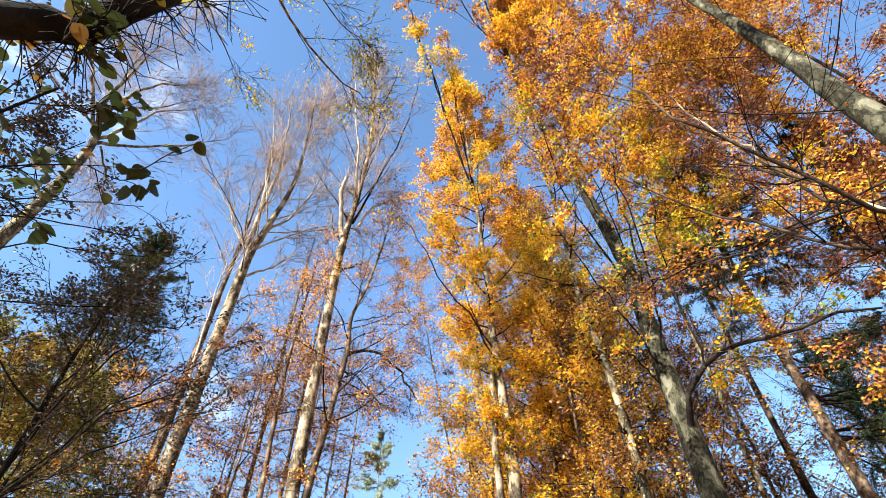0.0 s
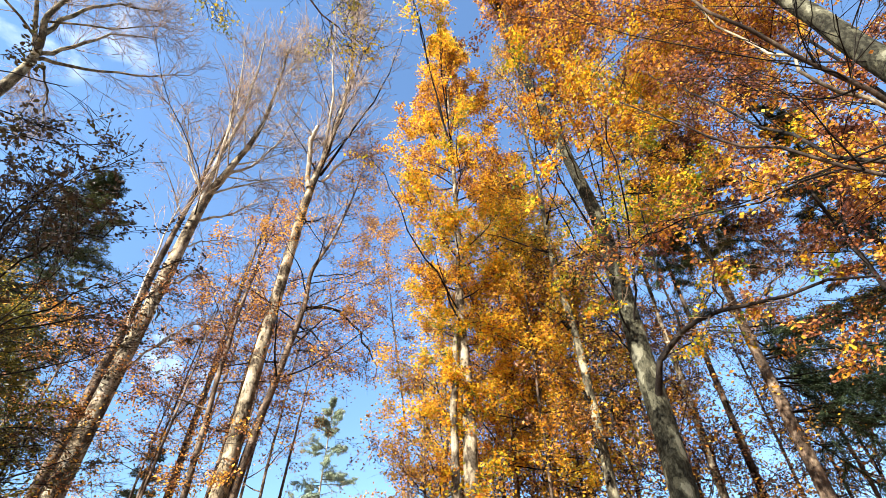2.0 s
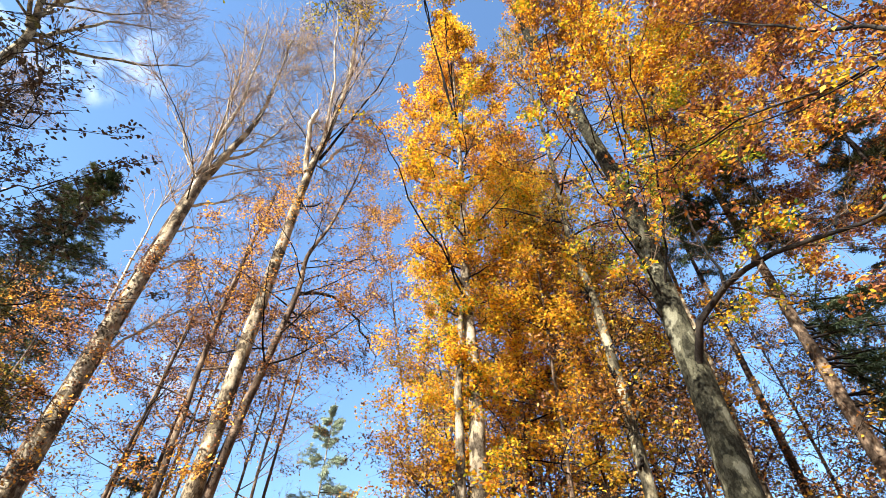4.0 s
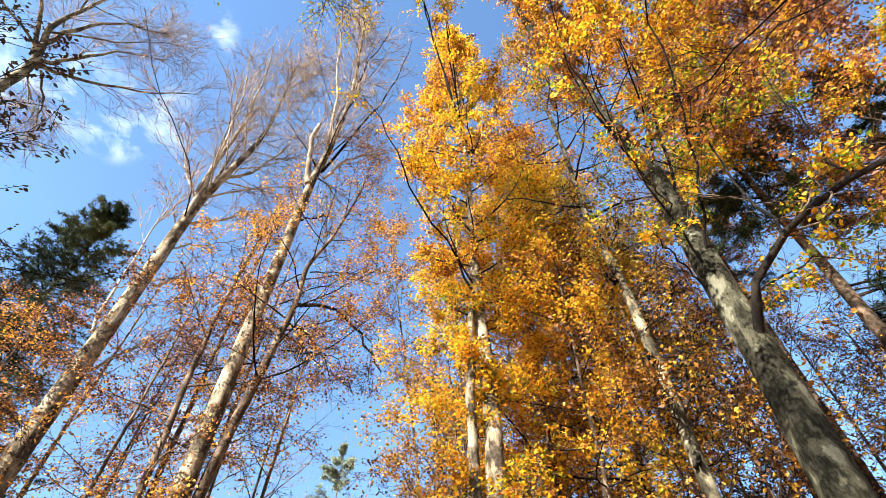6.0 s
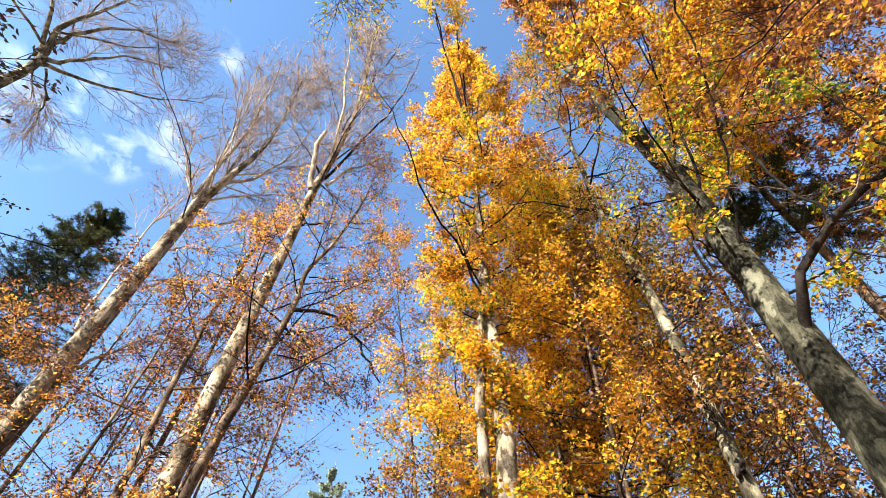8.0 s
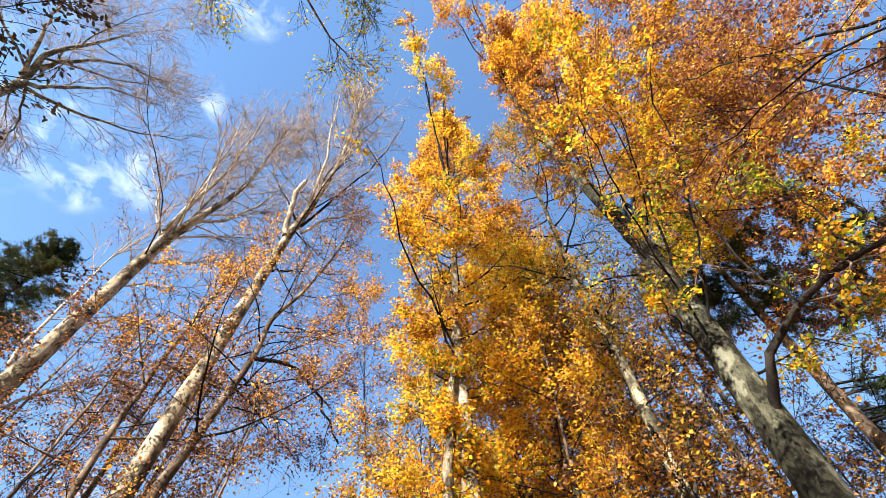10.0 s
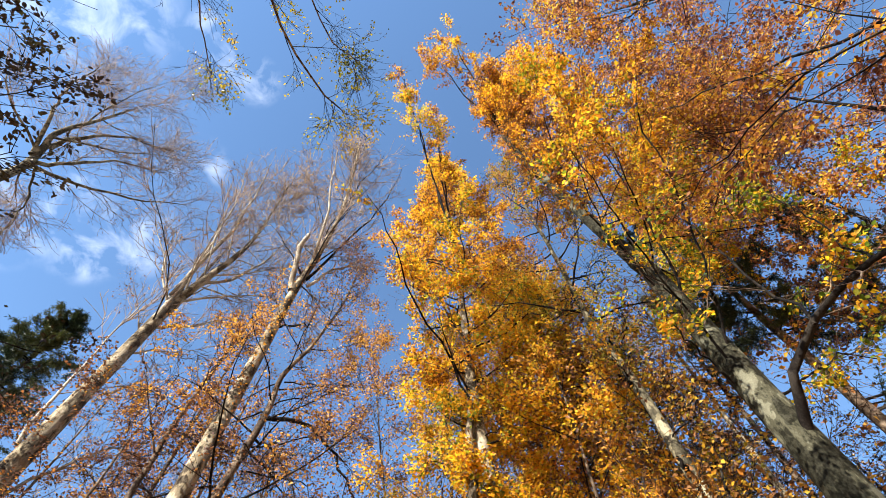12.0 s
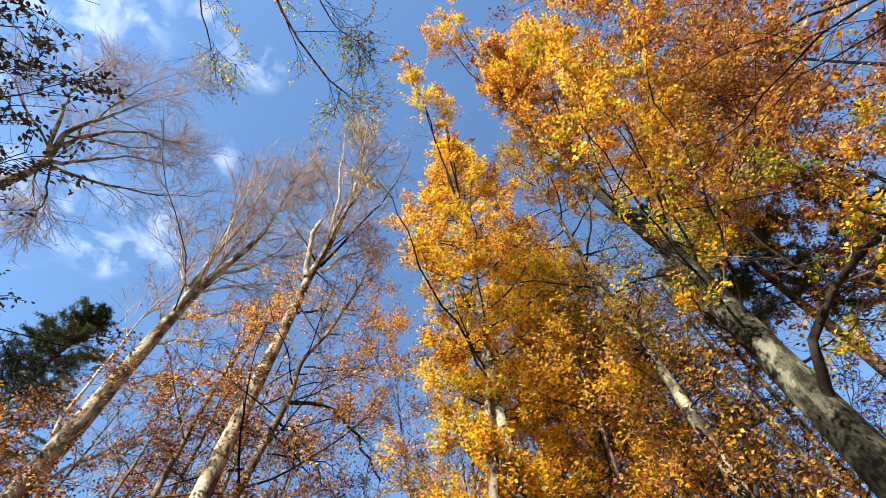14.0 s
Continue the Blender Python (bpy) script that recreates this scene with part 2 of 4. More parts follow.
def tubes(lines, radii, sides, rough=0.0, rng=None):
    """Verts and quads of tapered tubes along lines (N, K, 3) with radii (N, K)."""
    n, k, _ = lines.shape
    tan = unit(np.gradient(lines, axis=1))
    mean = unit(lines[:, -1] - lines[:, 0])
    ref = np.where(np.abs(mean[:, 2:3]) > 0.7, [[1.0, 0.0, 0.0]], [[0.0, 0.0, 1.0]])[:, None]
    u = unit(np.cross(tan, np.broadcast_to(ref, tan.shape)))
    v = np.cross(tan, u)
    a = np.arange(sides) * 2 * np.pi / sides
    r = radii[:, :, None]
    if rough:
        r = r * (1 + rough * rng.normal(size=(n, k, sides)))
    ring = u[:, :, None] * np.cos(a)[:, None] + v[:, :, None] * np.sin(a)[:, None]
    verts = (lines[:, :, None] + ring * r[..., None]).reshape(-1, 3)
    base = np.arange(n)[:, None, None] * k * sides + np.arange(k - 1)[:, None] * sides
    s, s2 = np.arange(sides), (np.arange(sides) + 1) % sides
    quads = np.stack([base + s, base + s2, base + sides + s2, base + sides + s], -1).reshape(-1, 4)
    return verts, quads


def grow(rng, lines, radii, count, span, angle, length, k, lift=0.0, wiggle=0.12, flat=1.0, thin=0.55, shrink=0.5, end=0.3, least=0.003):
    """Children of branch lines: count for each line, springing from the stretch span of it."""
    n, kk, _ = lines.shape
    which = np.repeat(np.arange(n), count)
    s = rng.uniform(*span, len(which))
    x = s * (kk - 1)
    i = np.minimum(x.astype(int), kk - 2)
    f = (x - i)[:, None]
    start = lines[which, i] * (1 - f) + lines[which, i + 1] * f
    rad = radii[which, i] * (1 - f[:, 0]) + radii[which, i + 1] * f[:, 0]
    t = unit(lines[which, i + 1] - lines[which, i])
    side = rng.normal(size=t.shape) * [1, 1, flat]
    side = unit(side - (side * t).sum(-1, keepdims=True) * t)
    a = np.radians(rng.normal(angle[0], angle[1], len(which)))[:, None]
    d = unit(np.cos(a) * t + np.sin(a) * side)
    ln = (length if np.ndim(length) == 0 else np.asarray(length)[which]) * (1 - shrink * s) * rng.uniform(0.6, 1.25, len(which))
    out = [start]
    for _ in range(k - 1):
        out.append(out[-1] + d * (ln / (k - 1))[:, None])
        d = unit(d + rng.normal(size=d.shape) * wiggle + [0, 0, lift])
    r0 = np.maximum(rad * thin * rng.uniform(0.7, 1.0, len(which)), least)
    return np.stack(out, 1), np.maximum(r0[:, None] * np.linspace(1, end, k), least * 0.8)


def sample_lines(rng, lines, total, span=(0.1, 1.0), jitter=0.05):
    """Random places along lines, with the direction of the line there."""
    which = rng.integers(0, len(lines), total)
    x = rng.uniform(*span, total) * (lines.shape[1] - 1)
    i = np.minimum(x.astype(int), lines.shape[1] - 2)
    f = (x - i)[:, None]
    p = lines[which, i] * (1 - f) + lines[which, i + 1] * f
    return p + rng.normal(size=p.shape) * jitter, unit(lines[which, i + 1] - lines[which, i])


LIGHT_SIDE = np.array([-0.40, -0.45, 0.80])  # leaves turn their faces to the open, sunny side


def leaf_mesh(rng, place, along, size, width=0.66, droop=0.25, tilt=0.9, fine=False):
    """Pointed leaves, folded a little along the rib: four verts and two triangles each."""
    n = len(place)
    a = unit(along * 0.5 + rng.normal(size=(n, 3)) * [0.8, 0.8, 0.35] - [0, 0, droop])
    up = unit(rng.normal(size=(n, 3)) * tilt * 0.85 + LIGHT_SIDE)
    b = unit(np.cross(a, up))
    c = np.cross(b, a)
    s = (size * rng.uniform(0.65, 1.2, n))[:, None]
    if fine:
        low, high = place + a * s * 0.28 + c * s * 0.07, place + a * s * 0.64 + c * s * 0.07
        w = b * s * width / 2
        verts = np.stack([place, low + w * 0.92, high + w * 0.86, place + a * s - c * s * 0.08, high - w * 0.86, low - w * 0.92], 1).reshape(-1, 3)
        q = np.arange(n)[:, None] * 6
        return verts, np.concatenate([q + [0, 1, 2, 3], q + [0, 3, 4, 5]], 1).reshape(-1, 4)
    mid = place + a * s * 0.45 + c * s * 0.10
    verts = np.stack([place, mid + b * s * width / 2, place + a * s - c * s * 0.06, mid - b * s * width / 2], 1).reshape(-1, 3)
    q = np.arange(n)[:, None] * 4
    tris = np.concatenate([q + [0, 1, 2], q + [0, 2, 3]], 1).reshape(-1, 3)
    return verts, tris


def broad_leaf():
    """One ovate leaf, a metre long from stalk to tip, folded along its rib and with a drooping tip."""
    t = np.linspace(0, 1, 7)
    half = 0.40 * np.sin(np.pi * t**0.8) ** 0.8
    rib = np.stack([t, 0 * t, -0.18 * t**2], 1)
    side = np.stack([0 * t, half, 0.28 * half], 1)
    verts = np.concatenate([rib, rib + side, rib + side * [1, -1, 1]])
    k = np.arange(6)[:, None]
    return verts, np.concatenate([k + [0, 1, 8, 7], k + [0, 14, 15, 1]])


def part(name, data, mat, parent, label="", kind="", smooth=True):
    ob = mesh_object(name, *data, mat, parent, smooth)
    return tagged(ob, label=label, kind=kind)


def merge(*meshes):
    off, vs, fs = 0, [], []
    for v, f in meshes:
        vs.append(v), fs.append(f + off)
        off += len(v)
    return np.concatenate(vs), np.concatenate(fs)


def stem(rng, points, r0, r1, n=40, flare=0.35, kink=0.02):
    """A trunk line with its radii, swollen at the foot."""
    line = smooth_line(points, n)
    h = np.linspace(0, 1, n)
    line[:, :2] += np.cumsum(rng.normal(size=(n, 2)) * kink, 0) * np.sin(np.pi * h)[:, None] * 0.5
    rad = r0 + (r1 - r0) * h**0.85
    rad = rad * (1 + flare * np.exp(-h * 22))
    return line[None], rad[None]


def limb(points, r0, r1, k=14, rng=None, wiggle=0.03):
    line = smooth_line(points, k)
    if rng is not None:
        line[1:] += rng.normal(size=(k - 1, 3)) * wiggle
    return line, np.linspace(r0, r1, k)


def limbs_along(rng, line, rad, zs, length, elev, k=12, lift=0.05, wiggle=0.10, azimuths=None, thin=0.45):
    """Limbs that leave a stem at the heights zs; length and elev (degrees) go from the lowest to the highest."""
    out, rr = [], []
    n = len(zs)
    turn = rng.uniform(0, 6.28)
    for j, z in enumerate(zs):
        i = int(np.clip(np.searchsorted(line[:, 2], z), 1, len(line) - 1))
        u = j / max(n - 1, 1)
        az = turn + j * 2.4 + rng.normal() * 0.35 if azimuths is None else azimuths[j % len(azimuths)] + rng.normal() * 0.3
        el = radians(elev[0] + (elev[1] - elev[0]) * u + rng.normal() * 7)
        ln = np.interp(u, np.linspace(0, 1, len(length)), length) * rng.uniform(0.75, 1.2)
        d = np.array([math.cos(az) * math.cos(el), math.sin(az) * math.cos(el), math.sin(el)])
        p = [line[i]]
        for _ in range(k - 1):
            p.append(p[-1] + d * ln / (k - 1))
            d = unit(d + rng.normal(size=3) * wiggle + [0, 0, lift])
        out.append(np.array(p))
        rr.append(np.linspace(1, 0.2, k) * min(rad[i] * thin, 0.0075 * ln + 0.010))
    return np.array(out), np.array(rr)


def make_tree(name, label, seed, points, r0, r1, limbs, bark, twig_bark, leaf=None, leaves=0, leaf_size=0.08, explicit=(), branch=(7, 1.6), twig=(6, 0.7), spray=(0, 0.3),
              lift=0.05, flat=1.0, leaf_jitter=0.06, category="tree", group="", tilt=0.9, twig_angle=(42, 14), n=40, kink=0.02, leaf_span=(0.1, 1.0), limb_label="", limb_bark=None, sides=14, least=(0.004, 0.003, 0.0024), fine=False, leaf_width=0.66, gaps=0.25, clump=1.1, single_leaves=False):
    """One tree: trunk, each limb, the finer branches and the foliage are parts of it."""
    rng = np.random.default_rng(seed)
    points = [(points[0][0], points[0][1], -0.2), *points[1:]]  # the foot goes into the uneven ground
    line, rad = stem(rng, points, r0, r1, n, kink=kink)
    root = new(name)
    root.location = points[0]
    tagged(root, label=label, category=category, group=group)
    root_off = np.array(points[0])

    def local(data):
        return data[0] - root_off, data[1]

    part("trunk", local(tubes(line, rad, sides, 0.025, rng)), bark, root)
    ls, rs = [], []
    if limbs:
        a, b = limbs_along(rng, line[0], rad[0], **limbs)
        ls.append(a), rs.append(b)
    reach = [branch[1]] * (len(ls[0]) if ls else 0)
    own_bark, leafy = {}, {}
    for pts, ra, rb, *own in explicit:
        a, b = limb(pts, ra, rb, 12, rng)
        ls.append(a[None]), rs.append(b[None])
        reach.append(own[0] if own else branch[1])
        own_bark[len(reach) - 1] = own[1] if len(own) > 1 else None
        leafy[len(reach) - 1] = own[2] if len(own) > 2 else 1.0
    reach.append(branch[1])
    top = line[:, -12:]
    ls.append(top), rs.append(rad[:, -12:])
    ll, rr = np.concatenate(ls), np.concatenate(rs)
    for i, (a, b) in enumerate(zip(ll[:-1], rr[:-1])):
        part("limb", local(tubes(a[None], b[None], 7, 0.03, rng)), own_bark.get(i) or limb_bark or bark, root, limb_label)
    size = np.linalg.norm(ll[:, -1] - ll[:, 0], axis=1)
    b1, br1 = grow(rng, ll, np.minimum(rr, 0.03), branch[0], (0.15, 1.0), twig_angle, np.minimum(size * 0.55, reach), 5 if leaves > 4000 else 6, lift, 0.16, flat, least=least[0])
    b2, br2 = grow(rng, b1, br1, twig[0], (0.1, 1.0), twig_angle, np.minimum(twig[1], np.repeat(reach, branch[0]) * 1.2), 3 if leaves > 4000 else 4, lift, 0.18, flat, least=least[1])
    bits = [tubes(b1, br1, 4), tubes(b2, br2, 3)]
    carry = b2
    if spray[0]:
        b3, br3 = grow(rng, b2, br2, spray[0], (0.1, 1.0), twig_angle, spray[1], 3, lift, 0.18, flat, least=least[2])
        bits.append(tubes(b3, br3, 3))
        carry = b3
    part("branchwork", local(merge(*bits)), twig_bark, root, kind="stuff")
    if leaf and leaves:
        share = np.array([leafy.get(i, 1.0) for i in range(len(ll))])
        carry = carry[rng.uniform(size=len(carry)) < np.repeat(share, len(carry) // len(ll))]
        if gaps:
            thick = np.array([noise.noise(Vector(p) * clump + Vector((seed, 0, 0))) for p in carry[:, -1]])
            carry = carry[thick + rng.normal(size=len(thick)) * 0.06 > np.quantile(thick, gaps)]
        place, along = sample_lines(rng, carry, leaves, leaf_span, leaf_jitter)
        if single_leaves:
            first = part("leaf", broad_leaf(), leaf, root)
            for i, (p, a) in enumerate(zip(place - root_off, along)):
                ob = first if i == 0 else new("leaf", first.data)
                ob.parent = root
                way = Vector(a * 0.5 + rng.normal(size=3) * [0.8, 0.8, 0.3] - [0, 0, 0.3]).normalized()
                turn = way.to_track_quat("X", "Z") @ Euler((rng.normal() * 0.5, 0, 0)).to_quaternion()
                ob.matrix_basis = Matrix.LocRotScale(Vector(p), turn, Vector((1, 1, 1)) * leaf_size * rng.uniform(0.65, 1.25))
            return root
        part("crown", local(leaf_mesh(rng, place, along, leaf_size, leaf_width, tilt=tilt, fine=fine)), leaf, root, kind="stuff", smooth=False)
    return root


def make_spruce(name, label, seed, base, height, reach, r0, first=0.2, whorls=34, per=6, needles=30000, mat=None, bark=None, needle=0.09, droop=-0.05, elev=(-18, 25), top_power=0.8, skip=0.0, low=(), low_way=None, width=0.16):
    """A conifer: a straight trunk with whorls of drooping boughs that carry needled twigs."""
    rng = np.random.default_rng(seed)
    pts = [base, (base[0], base[1], base[2] + height / 2), (base[0], base[1], base[2] + height)]
    line, rad = stem(rng, pts, r0, 0.015, 30, kink=0.01)
    root = new(name)
    root.location = base
    tagged(root, label=label, category="tree")
    off = np.array(base)
    v, f = tubes(line, rad, 10, 0.03, rng)
    part("trunk", (v - off, f), bark or BARK_SPRUCE, root)
    out, rr = [], []
    levels = [first + (1 - first) * (j + rng.uniform(-0.3, 0.3)) / whorls for j in range(whorls)] + list(low)
    for u in levels:
        i = int(np.clip(u * 29, 0, 29))
        for q in range(per):
            if rng.uniform() < skip:
                continue
            az = q * 6.283 / per + rng.uniform(0, 6.28)
            if low_way is not None and u in low:
                az = low_way + rng.normal() * 0.55
            el = radians(elev[0] + (elev[1] - elev[0]) * u**2 + rng.normal() * 8)
            ln = reach * (1 - u) ** top_power * rng.uniform(0.6, 1.15) + 0.15
            d = np.array([math.cos(az) * math.cos(el), math.sin(az) * math.cos(el), math.sin(el)])
            p = [line[0, i] + [0, 0, rng.uniform(-0.2, 0.2)]]
            for s in range(7):
                p.append(p[-1] + d * ln / 7)
                d = unit(d + rng.normal(size=3) * 0.05 + [0, 0, droop + 0.035 * s])
            out.append(p)
            rr.append(np.linspace(1, 0.25, 8) * (0.008 * ln + 0.006))
    ll, rr = np.array(out), np.array(rr)
    b1, br1 = grow(rng, ll, rr, 9, (0.15, 1.0), (55, 12), np.minimum(np.linalg.norm(ll[:, -1] - ll[:, 0], axis=1) * 0.35, 0.9), 3, -0.12, 0.08, 0.5)
    v, f = merge(tubes(ll, rr, 4), tubes(b1, br1, 3))
    part("bough_frame", (v - off, f), BARK_SHADED, root, kind="stuff")
    p1, a1 = sample_lines(rng, b1, int(needles * 0.8), (0.0, 1.0), 0.025)
    p2, a2 = sample_lines(rng, ll, needles - int(needles * 0.8), (0.25, 1.0), 0.03)
    v, f = leaf_mesh(rng, np.concatenate([p1, p2]), np.concatenate([a1, a2]), needle, width, 0.35, 1.0)
    part("needle_cover", (v - off, f), mat or NEEDLE, root, kind="stuff", smooth=False)
    return root


# ---- ground ----
def make_ground():
    m, n, l = material("leaf_litter")
    geo = n.new("ShaderNodeNewGeometry")
    a = noise_node(n, l, geo.outputs["Position"], 9.0, 8.0, 0.7)
    r = ramp(n, [(0.3, (0.06, 0.035, 0.018)), (0.5, (0.20, 0.10, 0.035)), (0.7, (0.38, 0.20, 0.06))])
    l.new(a.outputs[0], r.inputs[0])
    p = n.new("ShaderNodeBsdfPrincipled")
    p.inputs["Roughness"].default_value = 0.9
    l.new(r.outputs[0], p.inputs["Base Color"])
    b = n.new("ShaderNodeBump")
    b.inputs["Strength"].default_value = 0.5
    l.new(a.outputs[0], b.inputs["Height"])
    l.new(b.outputs[0], p.inputs["Normal"])
    o = n.new("ShaderNodeOutputMaterial")
    l.new(p.outputs[0], o.inputs[0])
    # fine near the walk, coarse towards the horizon
    t = np.sign(np.linspace(-1, 1, 81)) * np.abs(np.linspace(-1, 1, 81)) ** 3 * 2500
    x, y = np.meshgrid(t, t)
    z = 0.12 * np.sin(x * 0.31 + 1) * np.cos(y * 0.27) + 0.05 * np.sin(x * 1.3) * np.sin(y * 1.1 + 2)
    v = np.stack([x, y, z * np.exp(-(x**2 + y**2) / 90000)], -1).reshape(-1, 3)
    i = (np.arange(80)[:, None] * 81 + np.arange(80)).ravel()
    f = np.stack([i, i + 1, i + 82, i + 81], -1)
    ob = mesh_object("ground", v, f, m)
    tagged(ob, "forest floor covered with brown fallen beech leaves", "ground", kind="structure")


make_ground()


def z_range(a, b, n):
    return np.linspace(a, b, n)


# ---- the bare beeches ----
make_tree("beech_tree", "tall bare beech, pale trunk and a fan of leafless twigs", 11,
          [(-7.36, 7.28, 0), (-7.36, 7.26, 6), (-7.3, 7.3, 12.4), (-6.95, 7.14, 13.9), (-6.5, 7.05, 15.6), (-6.2, 6.8, 17.5), (-6.05, 6.1, 21)], 0.235, 0.025,
          dict(zs=z_range(12.6, 20.3, 26), length=(4.4, 4.2, 2.4), elev=(44, 70), lift=0.07, wiggle=0.08, thin=0.26), BARK_PALE, TWIG_GREY, LEAF_COPPER, 900, 0.07,
          explicit=[([(-7.3, 7.2, 12.6), (-7.1, 6.75, 14.7), (-6.85, 6.5, 16.4), (-6.75, 5.9, 19.2), (-6.9, 5.4, 21.5)], 0.095, 0.014),
                    ([(-7.3, 7.0, 13.3), (-7.1, 6.5, 15.6), (-7.1, 5.9, 17.9), (-7.3, 5.2, 19.9)], 0.055, 0.012),
                    ([(-6.95, 7.1, 13.9), (-6.2, 7.45, 15.3), (-5.65, 7.5, 17.1), (-5.2, 7.2, 19.8)], 0.055, 0.012),
                    ([(-7.3, 7.25, 12.2), (-6.98, 6.6, 12.5), (-6.88, 5.54, 13.0), (-7.23, 3.94, 13.57), (-7.31, 2.29, 14.42)], 0.022, 0.006, 0.9, BARK_SHADED),
                    ([(-7.25, 7.3, 12.2), (-6.6, 7.77, 12.9), (-6.0, 8.1, 13.9)], 0.05, 0.01),
                    ([(-7.2, 7.4, 11.2), (-6.9, 7.7, 11.7), (-6.3, 8.2, 12.3)], 0.03, 0.008),
                    ([(-7.15, 7.5, 9.9), (-6.86, 7.8, 10.5), (-6.6, 8.0, 10.35), (-6.5, 8.1, 9.7)], 0.032, 0.01),
                    ([(-7.3, 7.3, 7.2), (-6.8, 7.8, 8.3), (-6.5, 8.05, 8.95), (-6.2, 8.4, 9.0)], 0.035, 0.01),
                    ([(-7.5, 7.15, 8.2), (-7.6, 7.05, 9.6), (-7.7, 6.95, 11.4), (-7.75, 6.9, 13.0)], 0.04, 0.01)],
          branch=(10, 2.3), twig=(6, 1.0), lift=0.07, twig_angle=(34, 12), least=(0.0115, 0.0078, 0.005), limb_bark=BARK_LIMB)
make_tree("beech_tree", "tall bare beech with forked top and a broken pale stub", 12,
          [(-3.99, 6.92, 0), (-3.97, 6.92, 6), (-3.93, 6.9, 11.5), (-3.72, 6.62, 13.3), (-3.45, 6.33, 14.6), (-3.17, 5.85, 16.5), (-3.0, 5.0, 19), (-3.05, 4.3, 21.5)], 0.185, 0.03,
          dict(zs=z_range(12.4, 20.4, 22), length=(3.6, 3.2, 2.0), elev=(50, 74), lift=0.07, wiggle=0.08, thin=0.26), BARK_PALE, TWIG_GREY,
          explicit=[([(-3.82, 6.6, 13.0), (-3.92, 6.15, 14.4), (-3.82, 5.88, 15.25)], 0.085, 0.06, 1.8, BARK_LIMB),
                    ([(-3.75, 6.6, 13.3), (-3.54, 6.31, 14.5), (-3.49, 5.72, 16.3), (-3.6, 4.95, 18.3), (-3.75, 4.2, 20.5)], 0.07, 0.014, 1.8, BARK_LIMB),
                    ([(-3.6, 6.5, 13.7), (-3.23, 6.08, 15.7), (-2.8, 5.4, 18.3), (-2.0, 4.85, 21.3)], 0.05, 0.010, 1.8, BARK_SHADED),
                    ([(-3.55, 6.6, 13.6), (-2.98, 6.42, 15.1), (-2.3, 6.2, 16.9), (-1.65, 5.85, 19.0), (-1.3, 5.3, 21.2)], 0.045, 0.010, 1.8, BARK_SHADED),
                    ([(-3.5, 6.7, 13.4), (-2.9, 6.7, 14.5), (-2.1, 6.9, 15.1)], 0.05, 0.012, 1.8, BARK_LIMB),
                    ([(-3.9, 6.95, 11.7), (-3.45, 7.2, 12.2), (-3.1, 7.4, 12.5)], 0.03, 0.01)],
          branch=(10, 1.9), twig=(6, 0.95), lift=0.07, twig_angle=(34, 12), least=(0.0115, 0.0078, 0.005), limb_bark=BARK_SHADED)
make_tree("beech_tree", "bare brown-barked beech with a high thin crown", 13,
          [(-9.42, 9.4, 0), (-9.4, 9.4, 8), (-9.4, 9.4, 15), (-9.2, 9.2, 22)], 0.2, 0.03,
          dict(zs=z_range(14, 21, 10), length=(3.5, 2.5), elev=(45, 70)), BARK_BROWN, TWIG_GREY, LEAF_COPPER, 700, 0.07,
          branch=(8, 1.6), twig=(6, 0.8), spray=(3, 0.5), lift=0.08)
make_tree("beech_tree", "slim beech with a dark arching bough and copper leaves", 14,
          [(-3.85, 6.98, 0), (-3.75, 7.03, 4.5), (-3.5, 7.1, 7), (-3.3, 7.18, 9), (-3.3, 7.16, 10.2), (-2.95, 7.3, 11.6), (-2.6, 7.5, 13.8), (-2.4, 7.4, 16)], 0.115, 0.015,
          dict(zs=z_range(6.6, 14.8, 26), length=(2.6, 2.6, 1.4), elev=(8, 50), lift=0.03, thin=0.3), BARK_BROWN, BARK_SHADED, LEAF_COPPER, 10500, 0.060,
          explicit=[([(-3.3, 7.2, 8.95), (-2.75, 7.5, 9.2), (-2.15, 7.8, 8.95), (-1.7, 7.98, 8.35), (-1.35, 8.1, 7.75)], 0.05, 0.014),
                    ([(-3.3, 7.17, 8.4), (-2.9, 7.4, 8.3), (-2.5, 7.58, 7.85), (-2.3, 7.66, 7.45)], 0.028, 0.010),
                    ([(-3.3, 7.2, 7.7), (-2.6, 7.8, 8.0), (-2.0, 8.3, 7.9)], 0.018, 0.006), ([(-3.3, 7.17, 8.2), (-2.5, 7.6, 8.8), (-1.7, 8.0, 9.3)], 0.018, 0.006),
                    ([(-3.2, 7.2, 10.0), (-2.4, 7.8, 10.6), (-1.6, 8.2, 11.0)], 0.018, 0.006), ([(-3.3, 7.2, 9.2), (-2.5, 7.4, 9.9), (-1.6, 7.7, 10.1)], 0.016, 0.006)],
          branch=(7, 1.1), twig=(5, 0.6), flat=0.35, lift=0.02, limb_bark=BARK_SHADED)
make_tree("beech_tree", "thin brown beech pole leaning beside thicker trunks", 15,
          [(-4.6, 7.2, 0), (-4.75, 7.1, 5), (-4.85, 7.03, 8), (-4.8, 7.05, 10.5), (-4.7, 7.1, 12.5)], 0.085, 0.02,
          dict(zs=z_range(5, 12, 14), length=(1.9, 1.8, 1.2), elev=(10, 45), lift=0.02), BARK_BROWN, BARK_SHADED, LEAF_COPPER, 5500, 0.062,
          branch=(7, 1.0), twig=(5, 0.55), flat=0.35, lift=0.02, limb_bark=BARK_BROWN)
